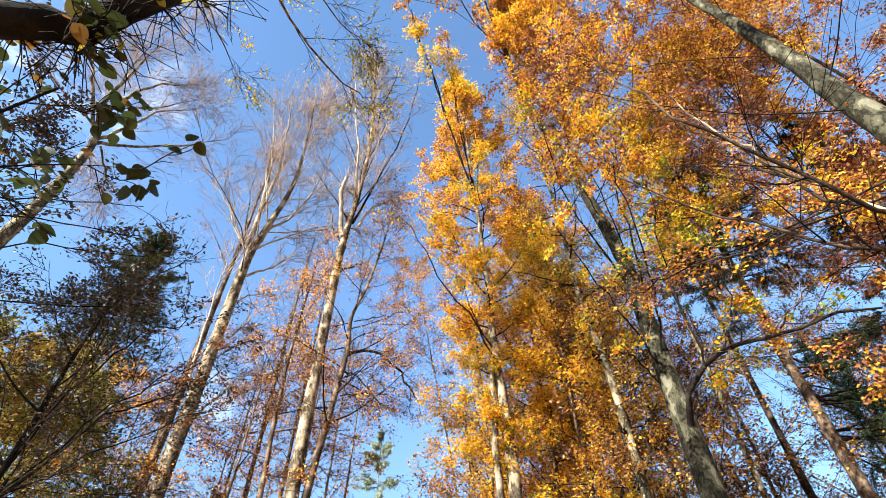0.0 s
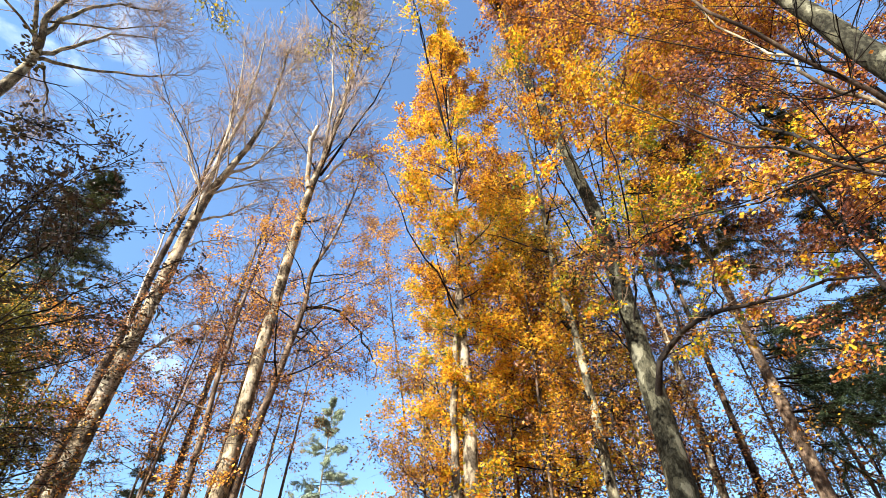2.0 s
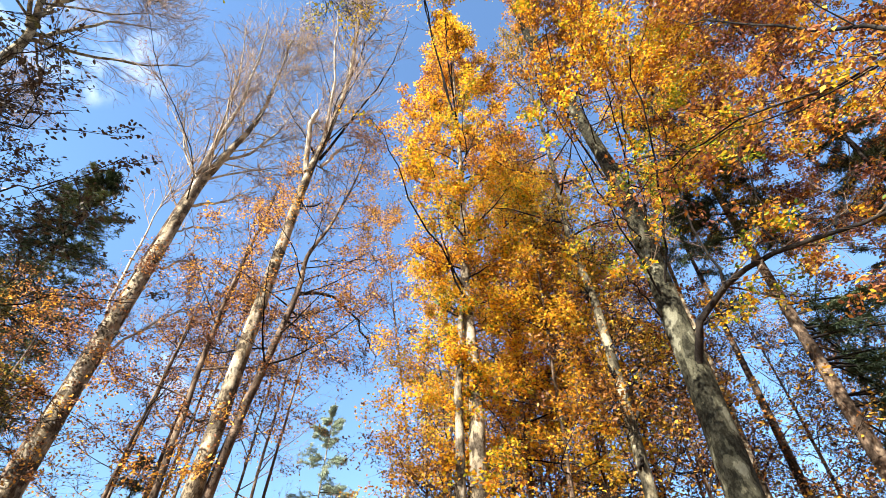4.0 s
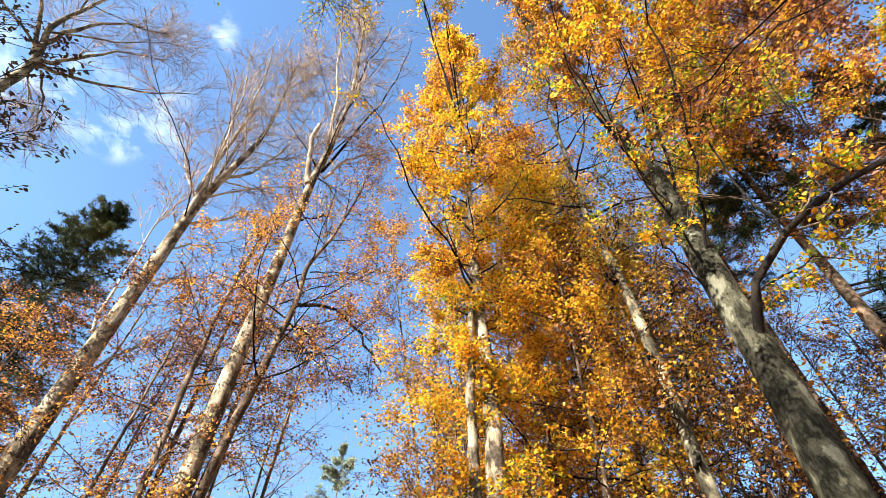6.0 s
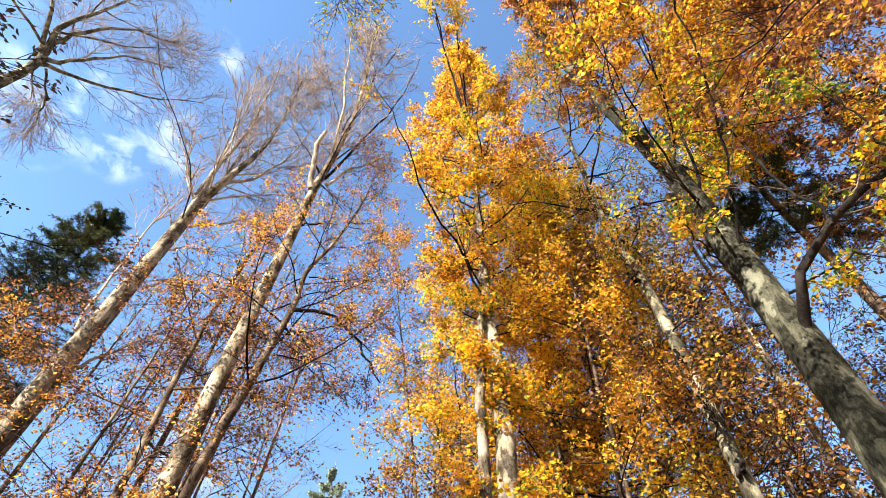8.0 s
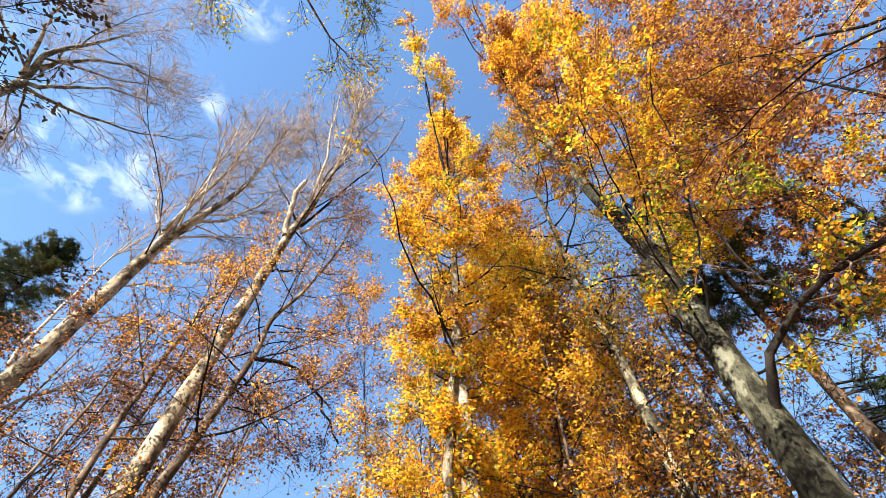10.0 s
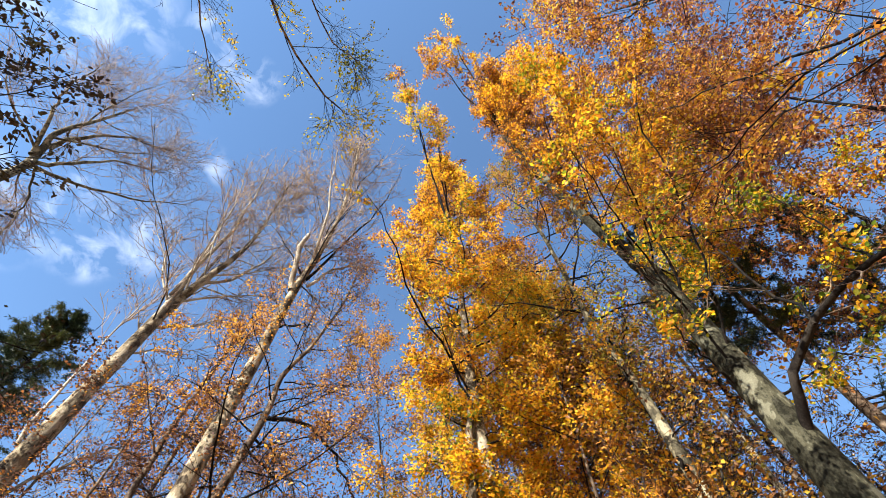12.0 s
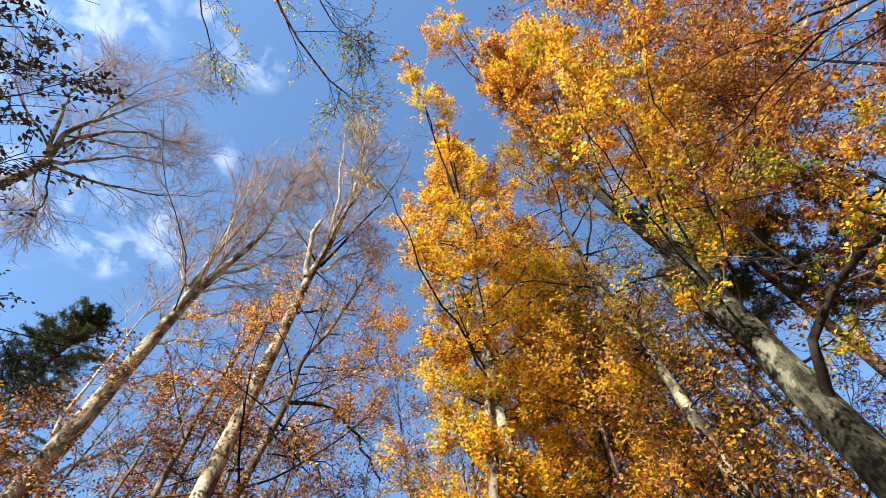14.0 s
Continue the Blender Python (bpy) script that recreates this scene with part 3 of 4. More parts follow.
for seed, x, y, h, r, leaf, count in [(31, -6.85, 10.65, 17, 0.12, LEAF_COPPER, 600), (32, -6.2, 11.6, 16, 0.10, LEAF_COPPER, 600), (33, -9.2, 16.5, 17, 0.10, LEAF_RUST, 1200),
                                      (34, -10.6, 18.2, 18, 0.12, LEAF_RUST, 1200), (35, -8.0, 19.0, 17, 0.10, LEAF_RUST, 800), (36, -12.5, 13.5, 16, 0.13, LEAF_RUST, 900), (37, -5.2, 13.2, 13, 0.08, LEAF_COPPER, 700)]:
    make_tree("beech_tree", "slender leafless beech pole in a thin stand", seed, [(x, y, 0), (x, y, h * 0.5), (x + 0.3, y - 0.3, h)], r, 0.02,
              dict(zs=z_range(h * 0.4, h * 0.95, 13), length=(2.2, 2.0, 1.2), elev=(25, 65)), BARK_BROWN, TWIG_GREY, leaf, count, 0.075,
              branch=(6, 1.2), twig=(6, 0.6), group="slender beech poles")

# copper-leaved young beeches under the bare crowns
for seed, x, y, h, count in [(41, -5.5, 6.9, 9.6, 5000), (42, -3.2, 7.9, 9.0, 3000), (43, -6.5, 8.6, 10.0, 4500), (44, -8.3, 6.6, 8.2, 5000), (45, -7.6, 10.2, 9.4, 4500), (46, -9.8, 7.8, 8.8, 5000), (47, -4.8, 9.2, 10.0, 4000)]:
    make_tree("young_beech", "young beech with flat sprays of copper orange leaves", seed, [(x, y, 0), (x + 0.1, y, h * 0.5), (x + 0.3, y - 0.2, h)], 0.06, 0.01,
              dict(zs=z_range(h * (0.62 if x > -5 else 0.42), h * 0.96, 17), length=(2.2, 2.2, 1.0), elev=(2, 42), lift=0.01, thin=0.3), BARK_BROWN, BARK_SHADED, LEAF_COPPER, int(count * 1.12), 0.063,
              branch=(7, 1.0), twig=(5, 0.55), flat=0.2, gaps=0.4, clump=0.8, lift=0.01, group="copper young beeches", sides=8, n=24)

make_tree("young_beech", "slim young beech with a thin haze of copper leaves", 48, [(-0.35, 8.5, 0), (-0.4, 8.5, 5), (-1.0, 8.4, 9.0), (-1.6, 8.2, 12.6)], 0.04, 0.01,
          dict(zs=z_range(7.2, 12.4, 18), length=(1.9, 1.8, 0.8), elev=(5, 45), lift=0.015, thin=0.3), BARK_BROWN, BARK_SHADED, LEAF_COPPER, 8000, 0.06,
          branch=(7, 1.0), twig=(5, 0.55), flat=0.35, lift=0.01, group="copper young beeches", sides=8, n=24)

def shoots(x, y, low, high, count, seed, length=0.75):
    """Short leafy shoots that leave a stem on all sides."""
    rng = np.random.default_rng(seed)
    out = []
    for z in np.linspace(low, high, count):
        a = rng.uniform(0, 6.28)
        ln = length * rng.uniform(0.6, 1.3)
        c, s = math.cos(a) * ln, math.sin(a) * ln
        out.append(([(x, y, z), (x + c * 0.5, y + s * 0.5, z + 0.12 * ln), (x + c, y + s, z + 0.35 * ln)], 0.010, 0.004, 0.45, None, 0.5))
    return out


# ---- the golden beeches ----
make_tree("golden_beech", "slender beech in dense golden orange autumn leaf", 21,
          [(0.82, 5.5, 0), (0.82, 5.5, 5), (0.72, 5.5, 8), (0.72, 5.4, 10), (0.55, 5.1, 14), (0.35, 4.5, 18.2)], 0.165, 0.02,
          dict(zs=6.7 + 11.2 * np.linspace(0, 1, 58) ** 0.9, length=(1.3, 2.0, 1.9, 1.4, 0.5), elev=(12, 62), lift=0.05, thin=0.3, azimuths=[-0.5, 2.7, 0.7, 3.7, 1.6, -0.3, 3.1, -1.6, 1.0, 2.2, -0.7, 3.9]), BARK_PALE, BARK_BROWN,
          LEAF_GOLD, 70000, 0.068,
          explicit=[([(0.74, 5.48, 2.2), (0.58, 5.42, 4.2), (0.56, 5.42, 6.2), (0.66, 5.48, 7.6)], 0.09, 0.05, 0.3, BARK_PALE),
                    ([(0.70, 5.45, 7.5), (0.2, 5.05, 8.4), (-0.36, 4.15, 8.72), (-0.68, 3.35, 9.05), (-1.16, 2.62, 9.34)], 0.024, 0.006, 0.7, None, 0.12),
                    ([(0.62, 4.92, 12.1), (0.07, 3.73, 14.0), (-0.51, 2.56, 15.95), (-1.02, 1.45, 17.7)], 0.03, 0.008, 0.7),
                    ([(0.3, 4.3, 13.1), (-0.1, 3.5, 14.6), (-0.5, 2.6, 16.0), (-0.85, 1.85, 17.2)], 0.02, 0.007, 0.6),
                    ([(-0.25, 3.1, 15.0), (-0.6, 2.4, 16.2), (-0.95, 1.6, 17.4), (-1.1, 1.25, 18.0)], 0.016, 0.006, 0.5),
                    ([(0.4, 4.4, 14.0), (0.2, 3.5, 15.6), (0.15, 2.9, 16.8), (0.1, 2.4, 17.8)], 0.02, 0.006, 0.6), *shoots(0.8, 5.48, 3.6, 7.4, 9, 5),
                    ([(0.55, 5.2, 12.5), (0.3, 4.0, 14.6), (0.1, 3.1, 16.4), (0.1, 2.6, 17.4)], 0.026, 0.008, 0.75)],
          branch=(9, 1.1), twig=(6, 0.5), flat=0.5, leaf_jitter=0.05, tilt=1.4, limb_bark=BARK_SHADED, gaps=0.3, clump=1.4)
# leaf shadows on the trunk and the bough's shade come from the bark colours
make_tree("golden_beech", "stout beech mottled with painted leaf shade, side bough darkened as shaded, yellow crown", 22,
          [(3.35, 3.42, 0), (3.35, 3.40, 4), (3.33, 3.42, 7.5), (3.25, 3.45, 9.2), (2.8, 3.25, 11.5), (2.16, 2.88, 14.2), (1.65, 2.1, 16.8)], 0.205, 0.07,
          dict(zs=8.0 + 9.0 * np.linspace(0, 1, 40) ** 0.8, length=(3.4, 4.2, 3.2, 1.4), elev=(10, 60), lift=0.045, thin=0.11, azimuths=[-1.5, 0.3, -0.6, 0.8, -1.75, -0.2, -1.1, 0.5, -0.9]), BARK_BEECH, BARK_BROWN,
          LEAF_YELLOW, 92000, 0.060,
          explicit=[([(3.35, 3.40, 4.66), (3.37, 3.04, 5.18), (3.49, 2.6, 5.44), (3.65, 1.9, 5.39), (4.06, 1.18, 5.24), (4.55, 0.5, 4.98)], 0.055, 0.012, 0.9, BARK_SHADED, 0.12),
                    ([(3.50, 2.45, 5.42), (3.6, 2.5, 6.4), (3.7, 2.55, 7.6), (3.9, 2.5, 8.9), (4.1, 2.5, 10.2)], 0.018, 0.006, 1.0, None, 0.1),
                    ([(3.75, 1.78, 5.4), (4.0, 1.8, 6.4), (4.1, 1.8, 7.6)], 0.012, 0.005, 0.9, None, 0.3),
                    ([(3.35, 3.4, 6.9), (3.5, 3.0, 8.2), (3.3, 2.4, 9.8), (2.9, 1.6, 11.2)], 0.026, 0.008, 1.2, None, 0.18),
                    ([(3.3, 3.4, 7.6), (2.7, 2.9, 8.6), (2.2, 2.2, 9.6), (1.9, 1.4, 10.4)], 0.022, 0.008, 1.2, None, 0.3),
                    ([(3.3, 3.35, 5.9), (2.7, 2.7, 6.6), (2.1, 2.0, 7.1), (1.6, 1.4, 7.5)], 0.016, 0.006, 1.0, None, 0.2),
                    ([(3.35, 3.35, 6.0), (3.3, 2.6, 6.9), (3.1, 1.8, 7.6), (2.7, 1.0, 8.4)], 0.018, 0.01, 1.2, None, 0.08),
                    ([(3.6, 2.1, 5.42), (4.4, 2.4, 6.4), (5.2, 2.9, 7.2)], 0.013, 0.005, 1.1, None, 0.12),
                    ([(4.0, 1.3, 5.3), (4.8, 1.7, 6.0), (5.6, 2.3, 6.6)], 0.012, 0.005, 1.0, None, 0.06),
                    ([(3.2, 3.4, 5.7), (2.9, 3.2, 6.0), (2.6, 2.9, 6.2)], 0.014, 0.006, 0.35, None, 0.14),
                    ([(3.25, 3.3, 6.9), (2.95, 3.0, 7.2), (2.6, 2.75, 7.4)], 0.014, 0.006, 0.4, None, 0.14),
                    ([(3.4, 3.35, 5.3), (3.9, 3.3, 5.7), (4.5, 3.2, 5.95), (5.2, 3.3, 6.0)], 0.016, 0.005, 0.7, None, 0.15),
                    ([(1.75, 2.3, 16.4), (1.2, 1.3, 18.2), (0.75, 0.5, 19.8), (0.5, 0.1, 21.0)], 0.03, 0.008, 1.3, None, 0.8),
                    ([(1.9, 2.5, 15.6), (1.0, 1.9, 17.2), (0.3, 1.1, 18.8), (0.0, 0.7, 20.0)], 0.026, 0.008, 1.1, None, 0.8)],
          branch=(9, 1.7), twig=(6, 0.7), flat=0.45, leaf_jitter=0.05, tilt=1.4, limb_bark=BARK_SHADED, fine=True, gaps=0.28)
make_tree("golden_beech", "slim pale beech with knots and sparse ochre leaves", 23,
          [(2.76, 4.22, 0), (2.7, 4.24, 6), (2.57, 4.3, 8), (2.55, 4.33, 11), (2.5, 4.3, 14), (2.45, 4.2, 18)], 0.085, 0.02,
          dict(zs=z_range(8, 17, 22), length=(1.8, 1.8, 0.8), elev=(25, 65)), BARK_LICHEN, BARK_SHADED, LEAF_OCHRE, 8000, 0.062, limb_bark=BARK_SHADED,
          explicit=[([(2.72, 4.24, 4.4), (3.0, 4.3, 5.0), (3.3, 4.35, 5.8)], 0.03, 0.01),
                    ([(2.68, 4.2, 5.2), (2.58, 4.06, 5.3)], 0.026, 0.018, 0.02, None, 0.0), ([(2.6, 4.25, 6.6), (2.48, 4.15, 6.72)], 0.024, 0.016, 0.02, None, 0.0),
                    ([(2.58, 4.28, 7.4), (2.66, 4.14, 7.5)], 0.022, 0.016, 0.02, None, 0.0), ([(2.72, 4.2, 4.0), (2.66, 4.06, 4.05)], 0.026, 0.02, 0.02, None, 0.0), *shoots(2.68, 4.24, 3.4, 9.5, 20, 6)], branch=(7, 1.1), twig=(5, 0.5))
for seed, x, y, h, r, count, leaf in [(51, 1.75, 6.9, 13.2, 0.07, 22000, LEAF_AMBER), (52, 2.25, 6.2, 12.2, 0.06, 20000, LEAF_AMBER), (55, 2.05, 5.5, 11.2, 0.04, 13000, LEAF_AMBER), (59, 2.85, 6.4, 11.6, 0.04, 13000, LEAF_AMBER), (53, 0.3, 7.2, 9.4, 0.05, 15000, LEAF_AMBER), (54, -0.1, 7.9, 7.2, 0.05, 9000, LEAF_OCHRE)]:
    make_tree("young_beech", "young golden beech thick with yellow and orange leaves", seed, [(x, y, 0), (x + 0.1, y, h * 0.5), (x, y - 0.3, h)], r, 0.012,
              dict(zs=z_range(h * (0.36 if x > 1.0 else 0.28), h * 0.97, 30), length=(1.4, 1.5, 0.9) if x > 2.0 else (1.7, 1.7, 0.9), elev=(8, 50), lift=0.03), BARK_BROWN, BARK_BROWN, leaf, int(count * 1.15), 0.061,
              branch=(8, 0.9), twig=(5, 0.45), flat=0.5, tilt=1.4, limb_bark=BARK_SHADED, group="golden young beeches", sides=8, n=24)

# ---- rust-leaved stand behind and to the side ----
for seed, x, y, h, r, count in [(61, 3.6, 8.2, 10.5, 0.09, 16000), (62, 5.2, 9.6, 12, 0.10, 15000), (63, 1.8, 9.6, 10, 0.09, 15000), (64, 7.6, 9.8, 11.5, 0.1, 11000), (65, 9.5, 7.6, 8.6, 0.1, 10000), (66, 4.4, 6.2, 7.6, 0.06, 7000), (67, 10.8, 11.5, 12, 0.1, 12000), (68, 3.0, 12.0, 12, 0.1, 12000), (69, 8.6, 6.3, 6.6, 0.07, 12000), (70, 10.2, 9.2, 9.5, 0.08, 13000), (74, 7.0, 11.2, 10, 0.08, 12000), (75, 12.5, 7.6, 8.0, 0.08, 13000), (76, 5.9, 8.0, 8, 0.06, 11000), (77, 13.5, 11, 9.5, 0.09, 11000), (56, 2.5, 8.4, 6.8, 0.05, 9000), (57, 0.9, 9.4, 7.2, 0.05, 9000), (58, 3.4, 10.2, 8.4, 0.06, 9000), (60, 3.2, 5.7, 9.0, 0.045, 8500)]:
    make_tree("beech_tree", "young beech with brown and rust leaves in the stand", seed, [(x, y, 0), (x + 0.1, y, h * 0.5), (x - 0.2, y - 0.3, h)], r, 0.015,
              dict(zs=z_range(h * 0.25, h * 0.97, 24), length=(2.6, 2.5, 1.2), elev=(5, 50), lift=0.03), BARK_BROWN, BARK_SHADED, LEAF_BROWN, int(count * (1.1 if x < 4 else 0.85 if x < 8 else 0.5)), 0.07,
              branch=(8, 1.2), twig=(4, 0.65), flat=0.5, group="rust beeches", sides=8, n=24)
make_tree("beech_tree", "thin pale sunlit beech pole", 71, [(5.74, 6.73, 0), (5.78, 6.72, 6), (5.8, 6.7, 10), (5.8, 6.7, 13)], 0.09, 0.02,
          dict(zs=z_range(9, 12.8, 8), length=(1.5, 0.8), elev=(30, 60)), BARK_PALE, TWIG_GREY, LEAF_RUST, 1500, 0.075)
make_tree("beech_tree", "leaning pale beech with long limbs and rust leaves", 72,
          [(4.45, -1.05, 0), (4.4, -1.0, 5), (4.4, -0.85, 8), (4.25, -0.7, 11), (3.95, -0.45, 14)], 0.2, 0.012,
          dict(zs=z_range(6, 13.5, 18), length=(4.5, 4.5, 2.5), elev=(15, 55), thin=0.07), BARK_BEECH, BARK_SHADED, LEAF_RUST, 27000, 0.056,
          explicit=[([(4.4, -0.95, 4.6), (4.0, -0.2, 6.2), (4.0, 0.5, 8.2), (4.0, 1.2, 10.2)], 0.025, 0.008),
                    ([(4.43, -1.05, 3.8), (3.5, -1.22, 4.1), (2.9, -1.28, 4.25), (2.48, -1.2, 4.56), (2.3, -1.08, 4.97), (2.05, -0.95, 5.4), (1.75, -0.8, 5.9)], 0.019, 0.006, 0.7, BARK_SPRUCE, 0.0),
                    ([(4.43, -1.1, 3.5), (3.5, -1.5, 4.0), (2.75, -1.64, 4.4), (2.09, -1.78, 4.94), (1.76, -1.84, 5.4), (1.6, -1.7, 6.5)], 0.022, 0.006, 0.7, BARK_SPRUCE, 0.0),
                    ([(2.95, -1.6, 4.3), (2.5, -1.6, 4.8), (2.3, -1.65, 5.1), (2.1, -1.65, 5.9)], 0.015, 0.006, 0.6, BARK_PALE, 0.0),
                    ([(4.3, -0.95, 5.3), (3.4, -0.3, 5.35), (2.82, 0.25, 5.5), (2.54, 0.73, 5.66), (2.36, 1.11, 5.83), (2.26, 1.5, 5.89)], 0.012, 0.004, 0.6, None, 0.4),
                    ([(4.35, -0.95, 5.5), (3.7, -0.2, 5.6), (3.14, 0.42, 5.74), (2.85, 0.87, 6.04), (2.66, 1.54, 6.12)], 0.011, 0.004, 0.7, None, 0.5)], branch=(8, 1.8), twig=(5, 0.8), flat=0.5, limb_bark=BARK_SHADED)
make_tree("beech_tree", "copper beech with a broad open crown of red-brown leaves", 73,
          [(8.2, 1.0, 0), (8.1, 1.0, 6), (7.8, 1.1, 11), (7.2, 1.2, 16)], 0.075, 0.012,
          dict(zs=z_range(5, 15.5, 26), length=(4.5, 4.2, 2.2), elev=(8, 55), thin=0.22), BARK_SHADED, BARK_SHADED, LEAF_RUST, 52000, 0.068, limb_bark=BARK_SHADED, branch=(9, 1.8), twig=(5, 0.8), flat=0.4, gaps=0.4)

make_tree("beech_tree", "slim beech carrying a wide rust and orange crown", 78,
          [(7.4, 2.8, 0), (7.4, 2.8, 6), (7.2, 2.6, 10), (6.8, 2.3, 14.5)], 0.06, 0.01,
          dict(zs=z_range(6.4, 14, 34), length=(3.0, 3.6, 1.8), elev=(8, 55), thin=0.3), BARK_SHADED, BARK_SHADED, LEAF_RUST, 70000, 0.066, branch=(9, 1.5), twig=(6, 0.65), flat=0.4, limb_bark=BARK_SHADED, gaps=0.25)

# ---- conifers ----
make_spruce("spruce_tree", "tall spruce with bare lower trunk and drooping boughs", 81, (6.4, 4.9, 0), 17, 3.3, 0.16, bark=BARK_BROWN, low=(0.33, 0.355, 0.385, 0.43), low_way=-0.3, first=0.54, whorls=14, per=6, needles=110000, needle=0.085, skip=0.3)
make_spruce("spruce_tree", "brown-trunked spruce with sparse dark boughs", 82, (7.33, 7.9, 0), 16, 1.9, 0.14, first=0.62, whorls=10, per=5, needles=11000, skip=0.3)
make_spruce("spruce_tree", "dark spruce with dense drooping boughs", 83, (10.0, 4.4, 0), 15, 2.8, 0.18, first=0.42, whorls=18, per=7, needles=110000, needle=0.085, skip=0.05)
make_spruce("spruce_tree", "dark green spruce rising above copper young beeches", 84, (-15.6, 12.2, 0), 20.3, 4.2, 0.22, first=0.3, whorls=34, per=8, needles=85000, needle=0.16, top_power=0.55)
make_spruce("larch_tree", "pale green larch with thin hanging sprays", 85, (-5.1, 21.0, 0), 12.9, 3.2, 0.10, first=0.1, whorls=22, per=6, needles=34000, mat=NEEDLE_PALE, bark=BARK_PALE, needle=0.15, width=0.2, skip=0.25)
make_spruce("spruce_tree", "small dark spruce among thin beech trunks", 86, (-11.9, 18.3, 0), 9.4, 2.2, 0.12, first=0.1, whorls=20, per=6, needles=20000, needle=0.13)

# ---- trees on the shaded side ----
make_tree("ash_tree", "tall pale tree with a bare spreading crown", 91,
          [(-12.6, 4.0, 0), (-12.6, 4.0, 8), (-12.5, 4.2, 13), (-12.4, 4.15, 14.8), (-12.3, 3.9, 16.2), (-12.3, 3.4, 17.3), (-12.1, 3.3, 19.2), (-11.9, 3.2, 21)], 0.24, 0.03,
          dict(zs=z_range(15.5, 20.5, 8), length=(4.0, 4.2, 2.6), elev=(25, 60), lift=0.05), BARK_LICHEN, TWIG_GREY,
          explicit=[([(-12.3, 3.85, 16.2), (-12.05, 3.7, 17.9), (-11.6, 4.0, 19.6), (-10.9, 5.0, 21.6)], 0.09, 0.015),
                    ([(-12.3, 4.05, 16.0), (-12.0, 4.4, 17.1), (-11.55, 4.75, 19.0), (-11.0, 5.7, 20.8)], 0.08, 0.015),
                    ([(-12.3, 4.1, 15.8), (-12.0, 4.6, 16.5), (-11.5, 5.5, 17.6), (-10.7, 6.2, 18.8), (-9.9, 6.6, 19.6)], 0.07, 0.015),
                    ([(-12.3, 3.8, 16.3), (-12.4, 2.8, 17.7), (-12.4, 2.2, 18.6), (-12.3, 1.5, 20.6)], 0.07, 0.015),
                    ([(-12.2, 4.3, 16.0), (-12.1, 5.1, 15.2), (-12.1, 5.6, 14.0)], 0.04, 0.012)],
          branch=(13, 2.6), twig=(9, 1.2), spray=(2, 0.7), lift=0.05, twig_angle=(38, 12), limb_bark=BARK_LICHEN, least=(0.0085, 0.006, 0.005))
make_tree("willow_tree", "overhanging tree with hanging twigs and sparse olive leaves", 92,
          [(-5.6, -5.6, 0), (-5.6, -5.5, 7), (-5.4, -4.6, 12), (-5.0, -4.0, 17)], 0.24, 0.05,
          dict(zs=z_range(9, 16.5, 10), length=(3.5, 2.5), elev=(20, 60)), BARK_BROWN, BARK_SHADED, LEAF_OLIVE, 11000, 0.068,
          explicit=[([(-5.5, -4.8, 11.5), (-5.4, -2.0, 13.6), (-5.3, -0.2, 13.6), (-5.02, 1.14, 13.0)], 0.035, 0.01),
                    ([(-5.3, -4.4, 12.5), (-4.4, -2.0, 14.2), (-3.75, -0.3, 14.0), (-3.05, 0.95, 13.4), (-2.3, 1.7, 13.2), (-2.0, 1.9, 13.1)], 0.045, 0.01),
                    ([(-5.2, -4.2, 13.5), (-3.6, -2.4, 14.8), (-2.7, 0.1, 14.2), (-1.8, 0.8, 13.6)], 0.03, 0.01),
                    ([(-5.6, -5.55, 3.2), (-3.6, -4.3, 4.1), (-1.9, -3.12, 4.45), (-1.5, -3.05, 4.85), (-1.2, -2.9, 5.6)], 0.12, 0.06, 0.12, BARK_SHADED, 0.05)],
          branch=(14, 1.7), twig=(8, 0.9), spray=(2, 0.4), lift=-0.06, least=(0.006, 0.0045, 0.0035), fine=True)
make_tree("hazel_tree", "small tree, leaves coloured dark for shade, on thin stems", 93,
          [(-5.1, 0.9, 0), (-4.9, 0.9, 3), (-4.7, 0.8, 5.0), (-4.6, 0.8, 6.4)], 0.045, 0.015,
          dict(zs=z_range(2.0, 6.2, 20), length=(2.5, 1.9, 0.9), elev=(10, 45), lift=0.03), BARK_SHADED, BARK_SHADED, LEAF_SHADED, 10500, 0.046,
          explicit=[([(-4.75, 0.9, 3.6), (-4.4, 1.7, 4.4), (-3.95, 2.4, 5.1), (-3.6, 2.9, 5.4)], 0.011, 0.004),
                    ([(-4.8, 0.9, 3.4), (-4.0, 0.75, 4.2), (-3.2, 0.6, 4.7), (-2.6, 0.5, 4.9)], 0.013, 0.004), ([(-4.75, 0.9, 3.9), (-4.0, 0.5, 4.7), (-3.3, 0.25, 5.1), (-2.7, 0.2, 5.2)], 0.013, 0.004),
                    ([(-4.75, 0.9, 3.6), (-4.1, 0.9, 4.2), (-3.4, 0.9, 4.6), (-2.9, 1.0, 4.8)], 0.013, 0.004), ([(-4.7, 0.9, 4.4), (-4.1, 0.3, 5.1), (-3.5, 0.0, 5.5), (-3.0, -0.1, 5.8)], 0.012, 0.004),
                    ([(-4.8, 0.9, 3.2), (-4.6, 1.9, 3.8), (-4.4, 2.7, 4.2), (-4.1, 3.3, 4.3)], 0.010, 0.004)],
          branch=(8, 1.0), twig=(5, 0.5), flat=0.5, leaf_jitter=0.03, fine=True, leaf_width=0.5)
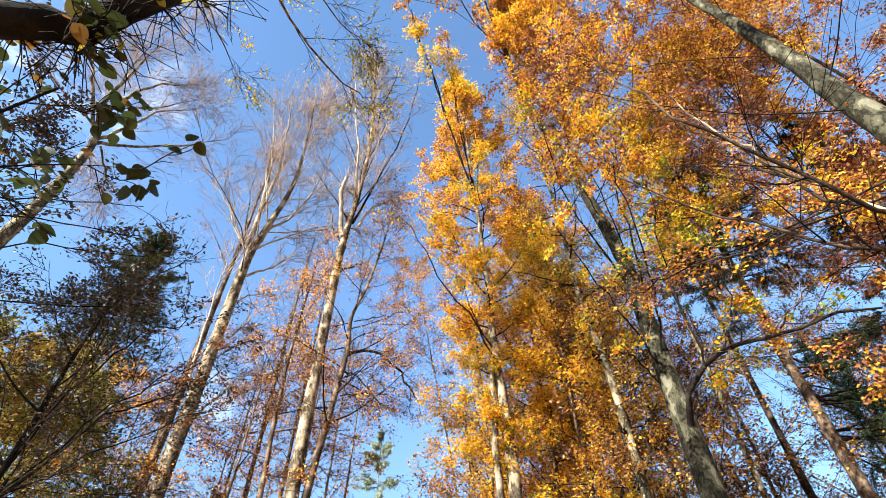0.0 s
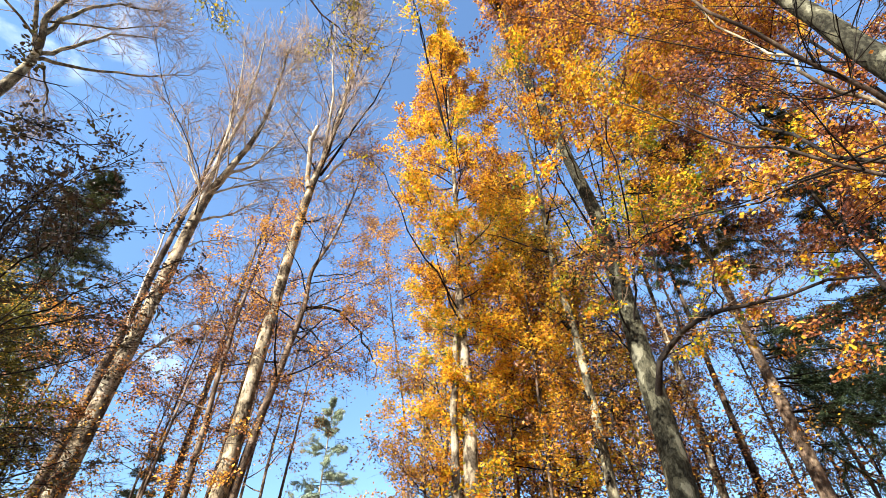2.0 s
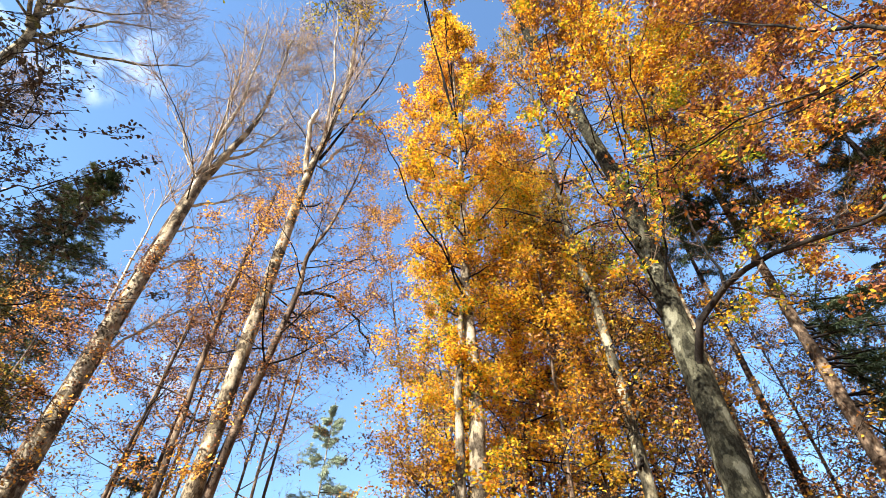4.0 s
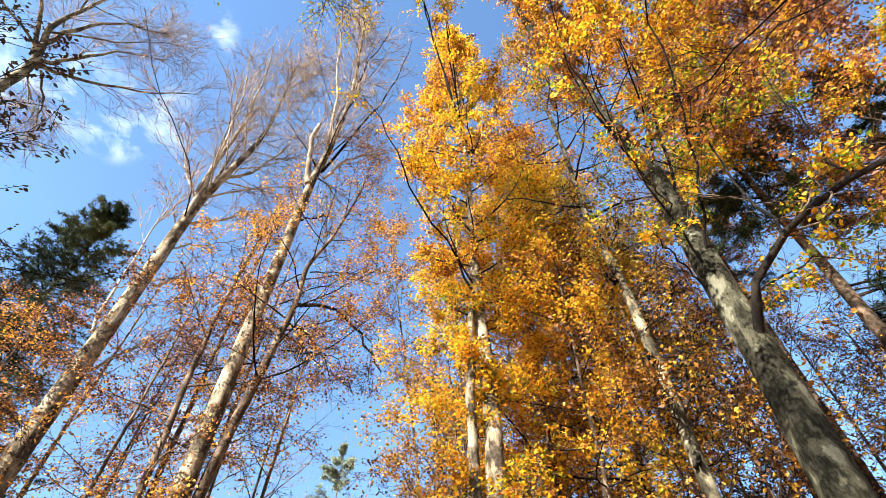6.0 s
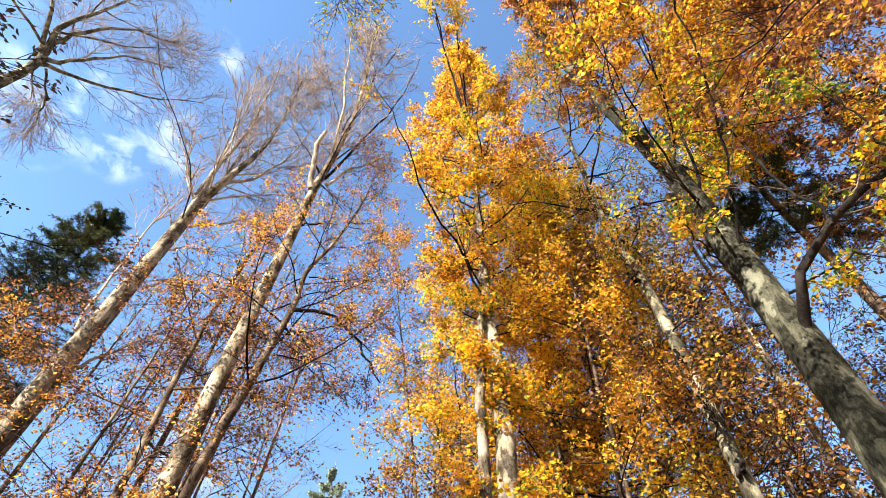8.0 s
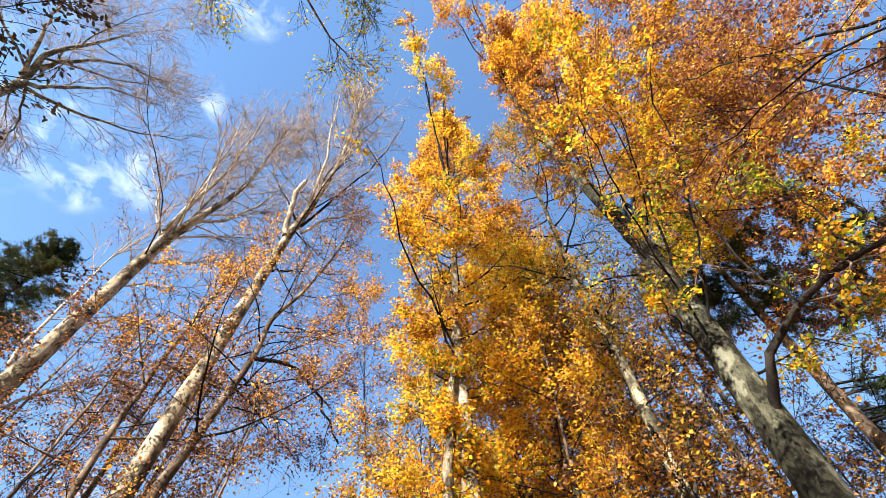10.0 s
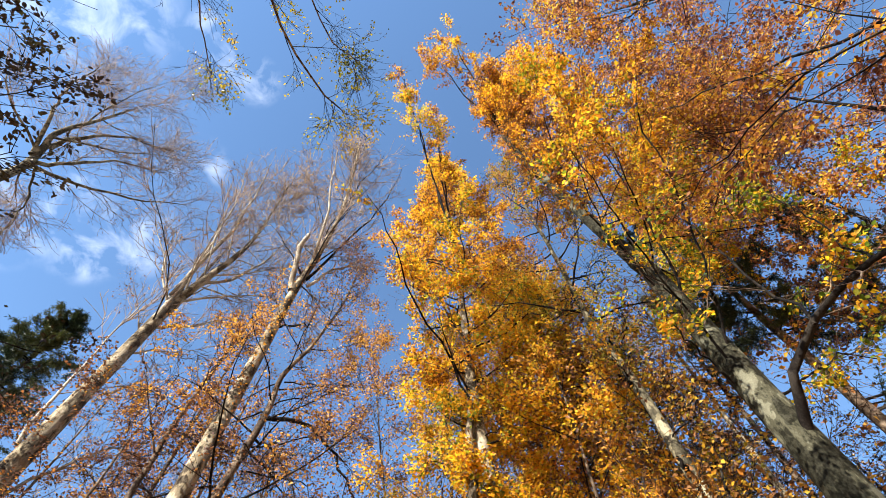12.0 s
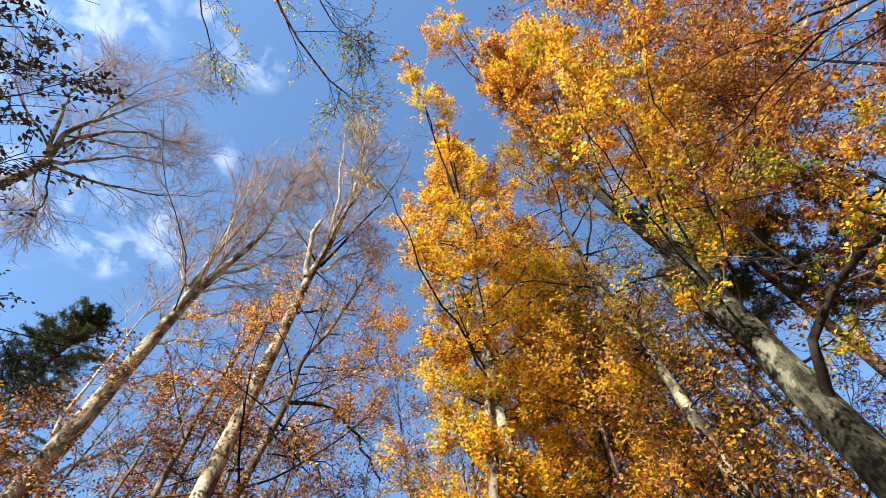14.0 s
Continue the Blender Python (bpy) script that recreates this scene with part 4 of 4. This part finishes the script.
make_tree("hazel_tree", "leaning tree, leaves and twigs coloured dark for shade", 94,
          [(-6.0, -2.6, 0), (-5.7, -2.4, 3), (-5.1, -2.0, 5.0), (-4.6, -1.4, 7)], 0.05, 0.015,
          dict(zs=z_range(3.0, 6.9, 14), length=(1.5, 1.4, 0.9), elev=(5, 45), lift=0.03), BARK_SHADED, BARK_SHADED, LEAF_SHADED, 8500, 0.05,
          explicit=[([(-5.3, -2.1, 4.4), (-4.6, -1.4, 5.0), (-3.9, -0.8, 5.4), (-3.2, -0.4, 5.6)], 0.013, 0.004), ([(-5.2, -2.0, 4.8), (-4.5, -1.6, 5.4), (-3.9, -1.1, 5.8), (-3.3, -0.7, 6.1)], 0.013, 0.004),
                    ([(-5.5, -2.2, 3.8), (-4.7, -1.3, 4.5), (-4.0, -0.5, 5.0), (-3.3, 0.0, 5.2)], 0.013, 0.004), ([(-5.2, -2.0, 4.9), (-4.6, -1.1, 5.7), (-4.1, -0.3, 6.2), (-3.7, 0.3, 6.5)], 0.012, 0.004)],
          branch=(7, 0.9), twig=(5, 0.45), flat=0.5, leaf_jitter=0.03, fine=True, leaf_width=0.55)
make_tree("olive_bush", "bushy shrub with olive and yellowing leaves", 95,
          [(-7.6, 2.6, 0), (-7.6, 2.6, 2.5), (-7.5, 2.6, 6.2)], 0.06, 0.015,
          dict(zs=z_range(1.5, 6.0, 24), length=(2.2, 2.0, 1.0), elev=(8, 55), lift=0.04), BARK_SHADED, BARK_SHADED, LEAF_DULL, 26000, 0.065, category="shrub",
          branch=(8, 1.0), twig=(5, 0.5), flat=0.8, leaf_jitter=0.06)
# added out of view to block the sun from the hazels
make_spruce("spruce_tree", "added unseen spruce that shades the hazels at left", 87, (-9.6, -4.4, 0), 14.5, 2.6, 0.2, first=0.1, whorls=26, per=7, needles=20000, needle=0.14)
make_tree("olive_bush", "tall shrub with dull olive brown leaves in shade", 97,
          [(-8.6, 4.7, 0), (-8.6, 4.7, 2.5), (-8.5, 4.7, 6.6)], 0.06, 0.015,
          dict(zs=z_range(1.5, 6.4, 24), length=(2.3, 2.0, 1.0), elev=(8, 55), lift=0.04), BARK_SHADED, BARK_SHADED, LEAF_DULL, 20000, 0.06, category="shrub",
          branch=(8, 1.0), twig=(5, 0.5), flat=0.8, leaf_jitter=0.06)
make_tree("olive_bush", "low shrub with dull olive brown leaves in shade", 98,
          [(-6.8, 5.0, 0), (-6.8, 5.0, 2.0), (-6.7, 5.0, 4.8)], 0.05, 0.012,
          dict(zs=z_range(1.2, 4.6, 20), length=(1.7, 1.5, 0.8), elev=(8, 55), lift=0.04), BARK_SHADED, BARK_SHADED, LEAF_DULL, 8000, 0.06, category="shrub",
          branch=(8, 0.9), twig=(5, 0.45), flat=0.8, leaf_jitter=0.06)
make_tree("hazel_tree", "near hazel sapling with large dark green leaves", 99,
          [(-2.5, -3.5, 0), (-2.4, -3.4, 1.6), (-2.15, -3.05, 3.2), (-1.95, -2.75, 4.6)], 0.028, 0.008,
          dict(zs=z_range(2.6, 4.5, 10), length=(0.9, 0.9, 0.5), elev=(5, 40), lift=0.0), BARK_SHADED, BARK_SHADED, LEAF_HAZEL, 300, 0.085,
          branch=(4, 0.45), twig=(3, 0.22), flat=0.4, leaf_jitter=0.03, sides=8, n=20, gaps=0, single_leaves=True)
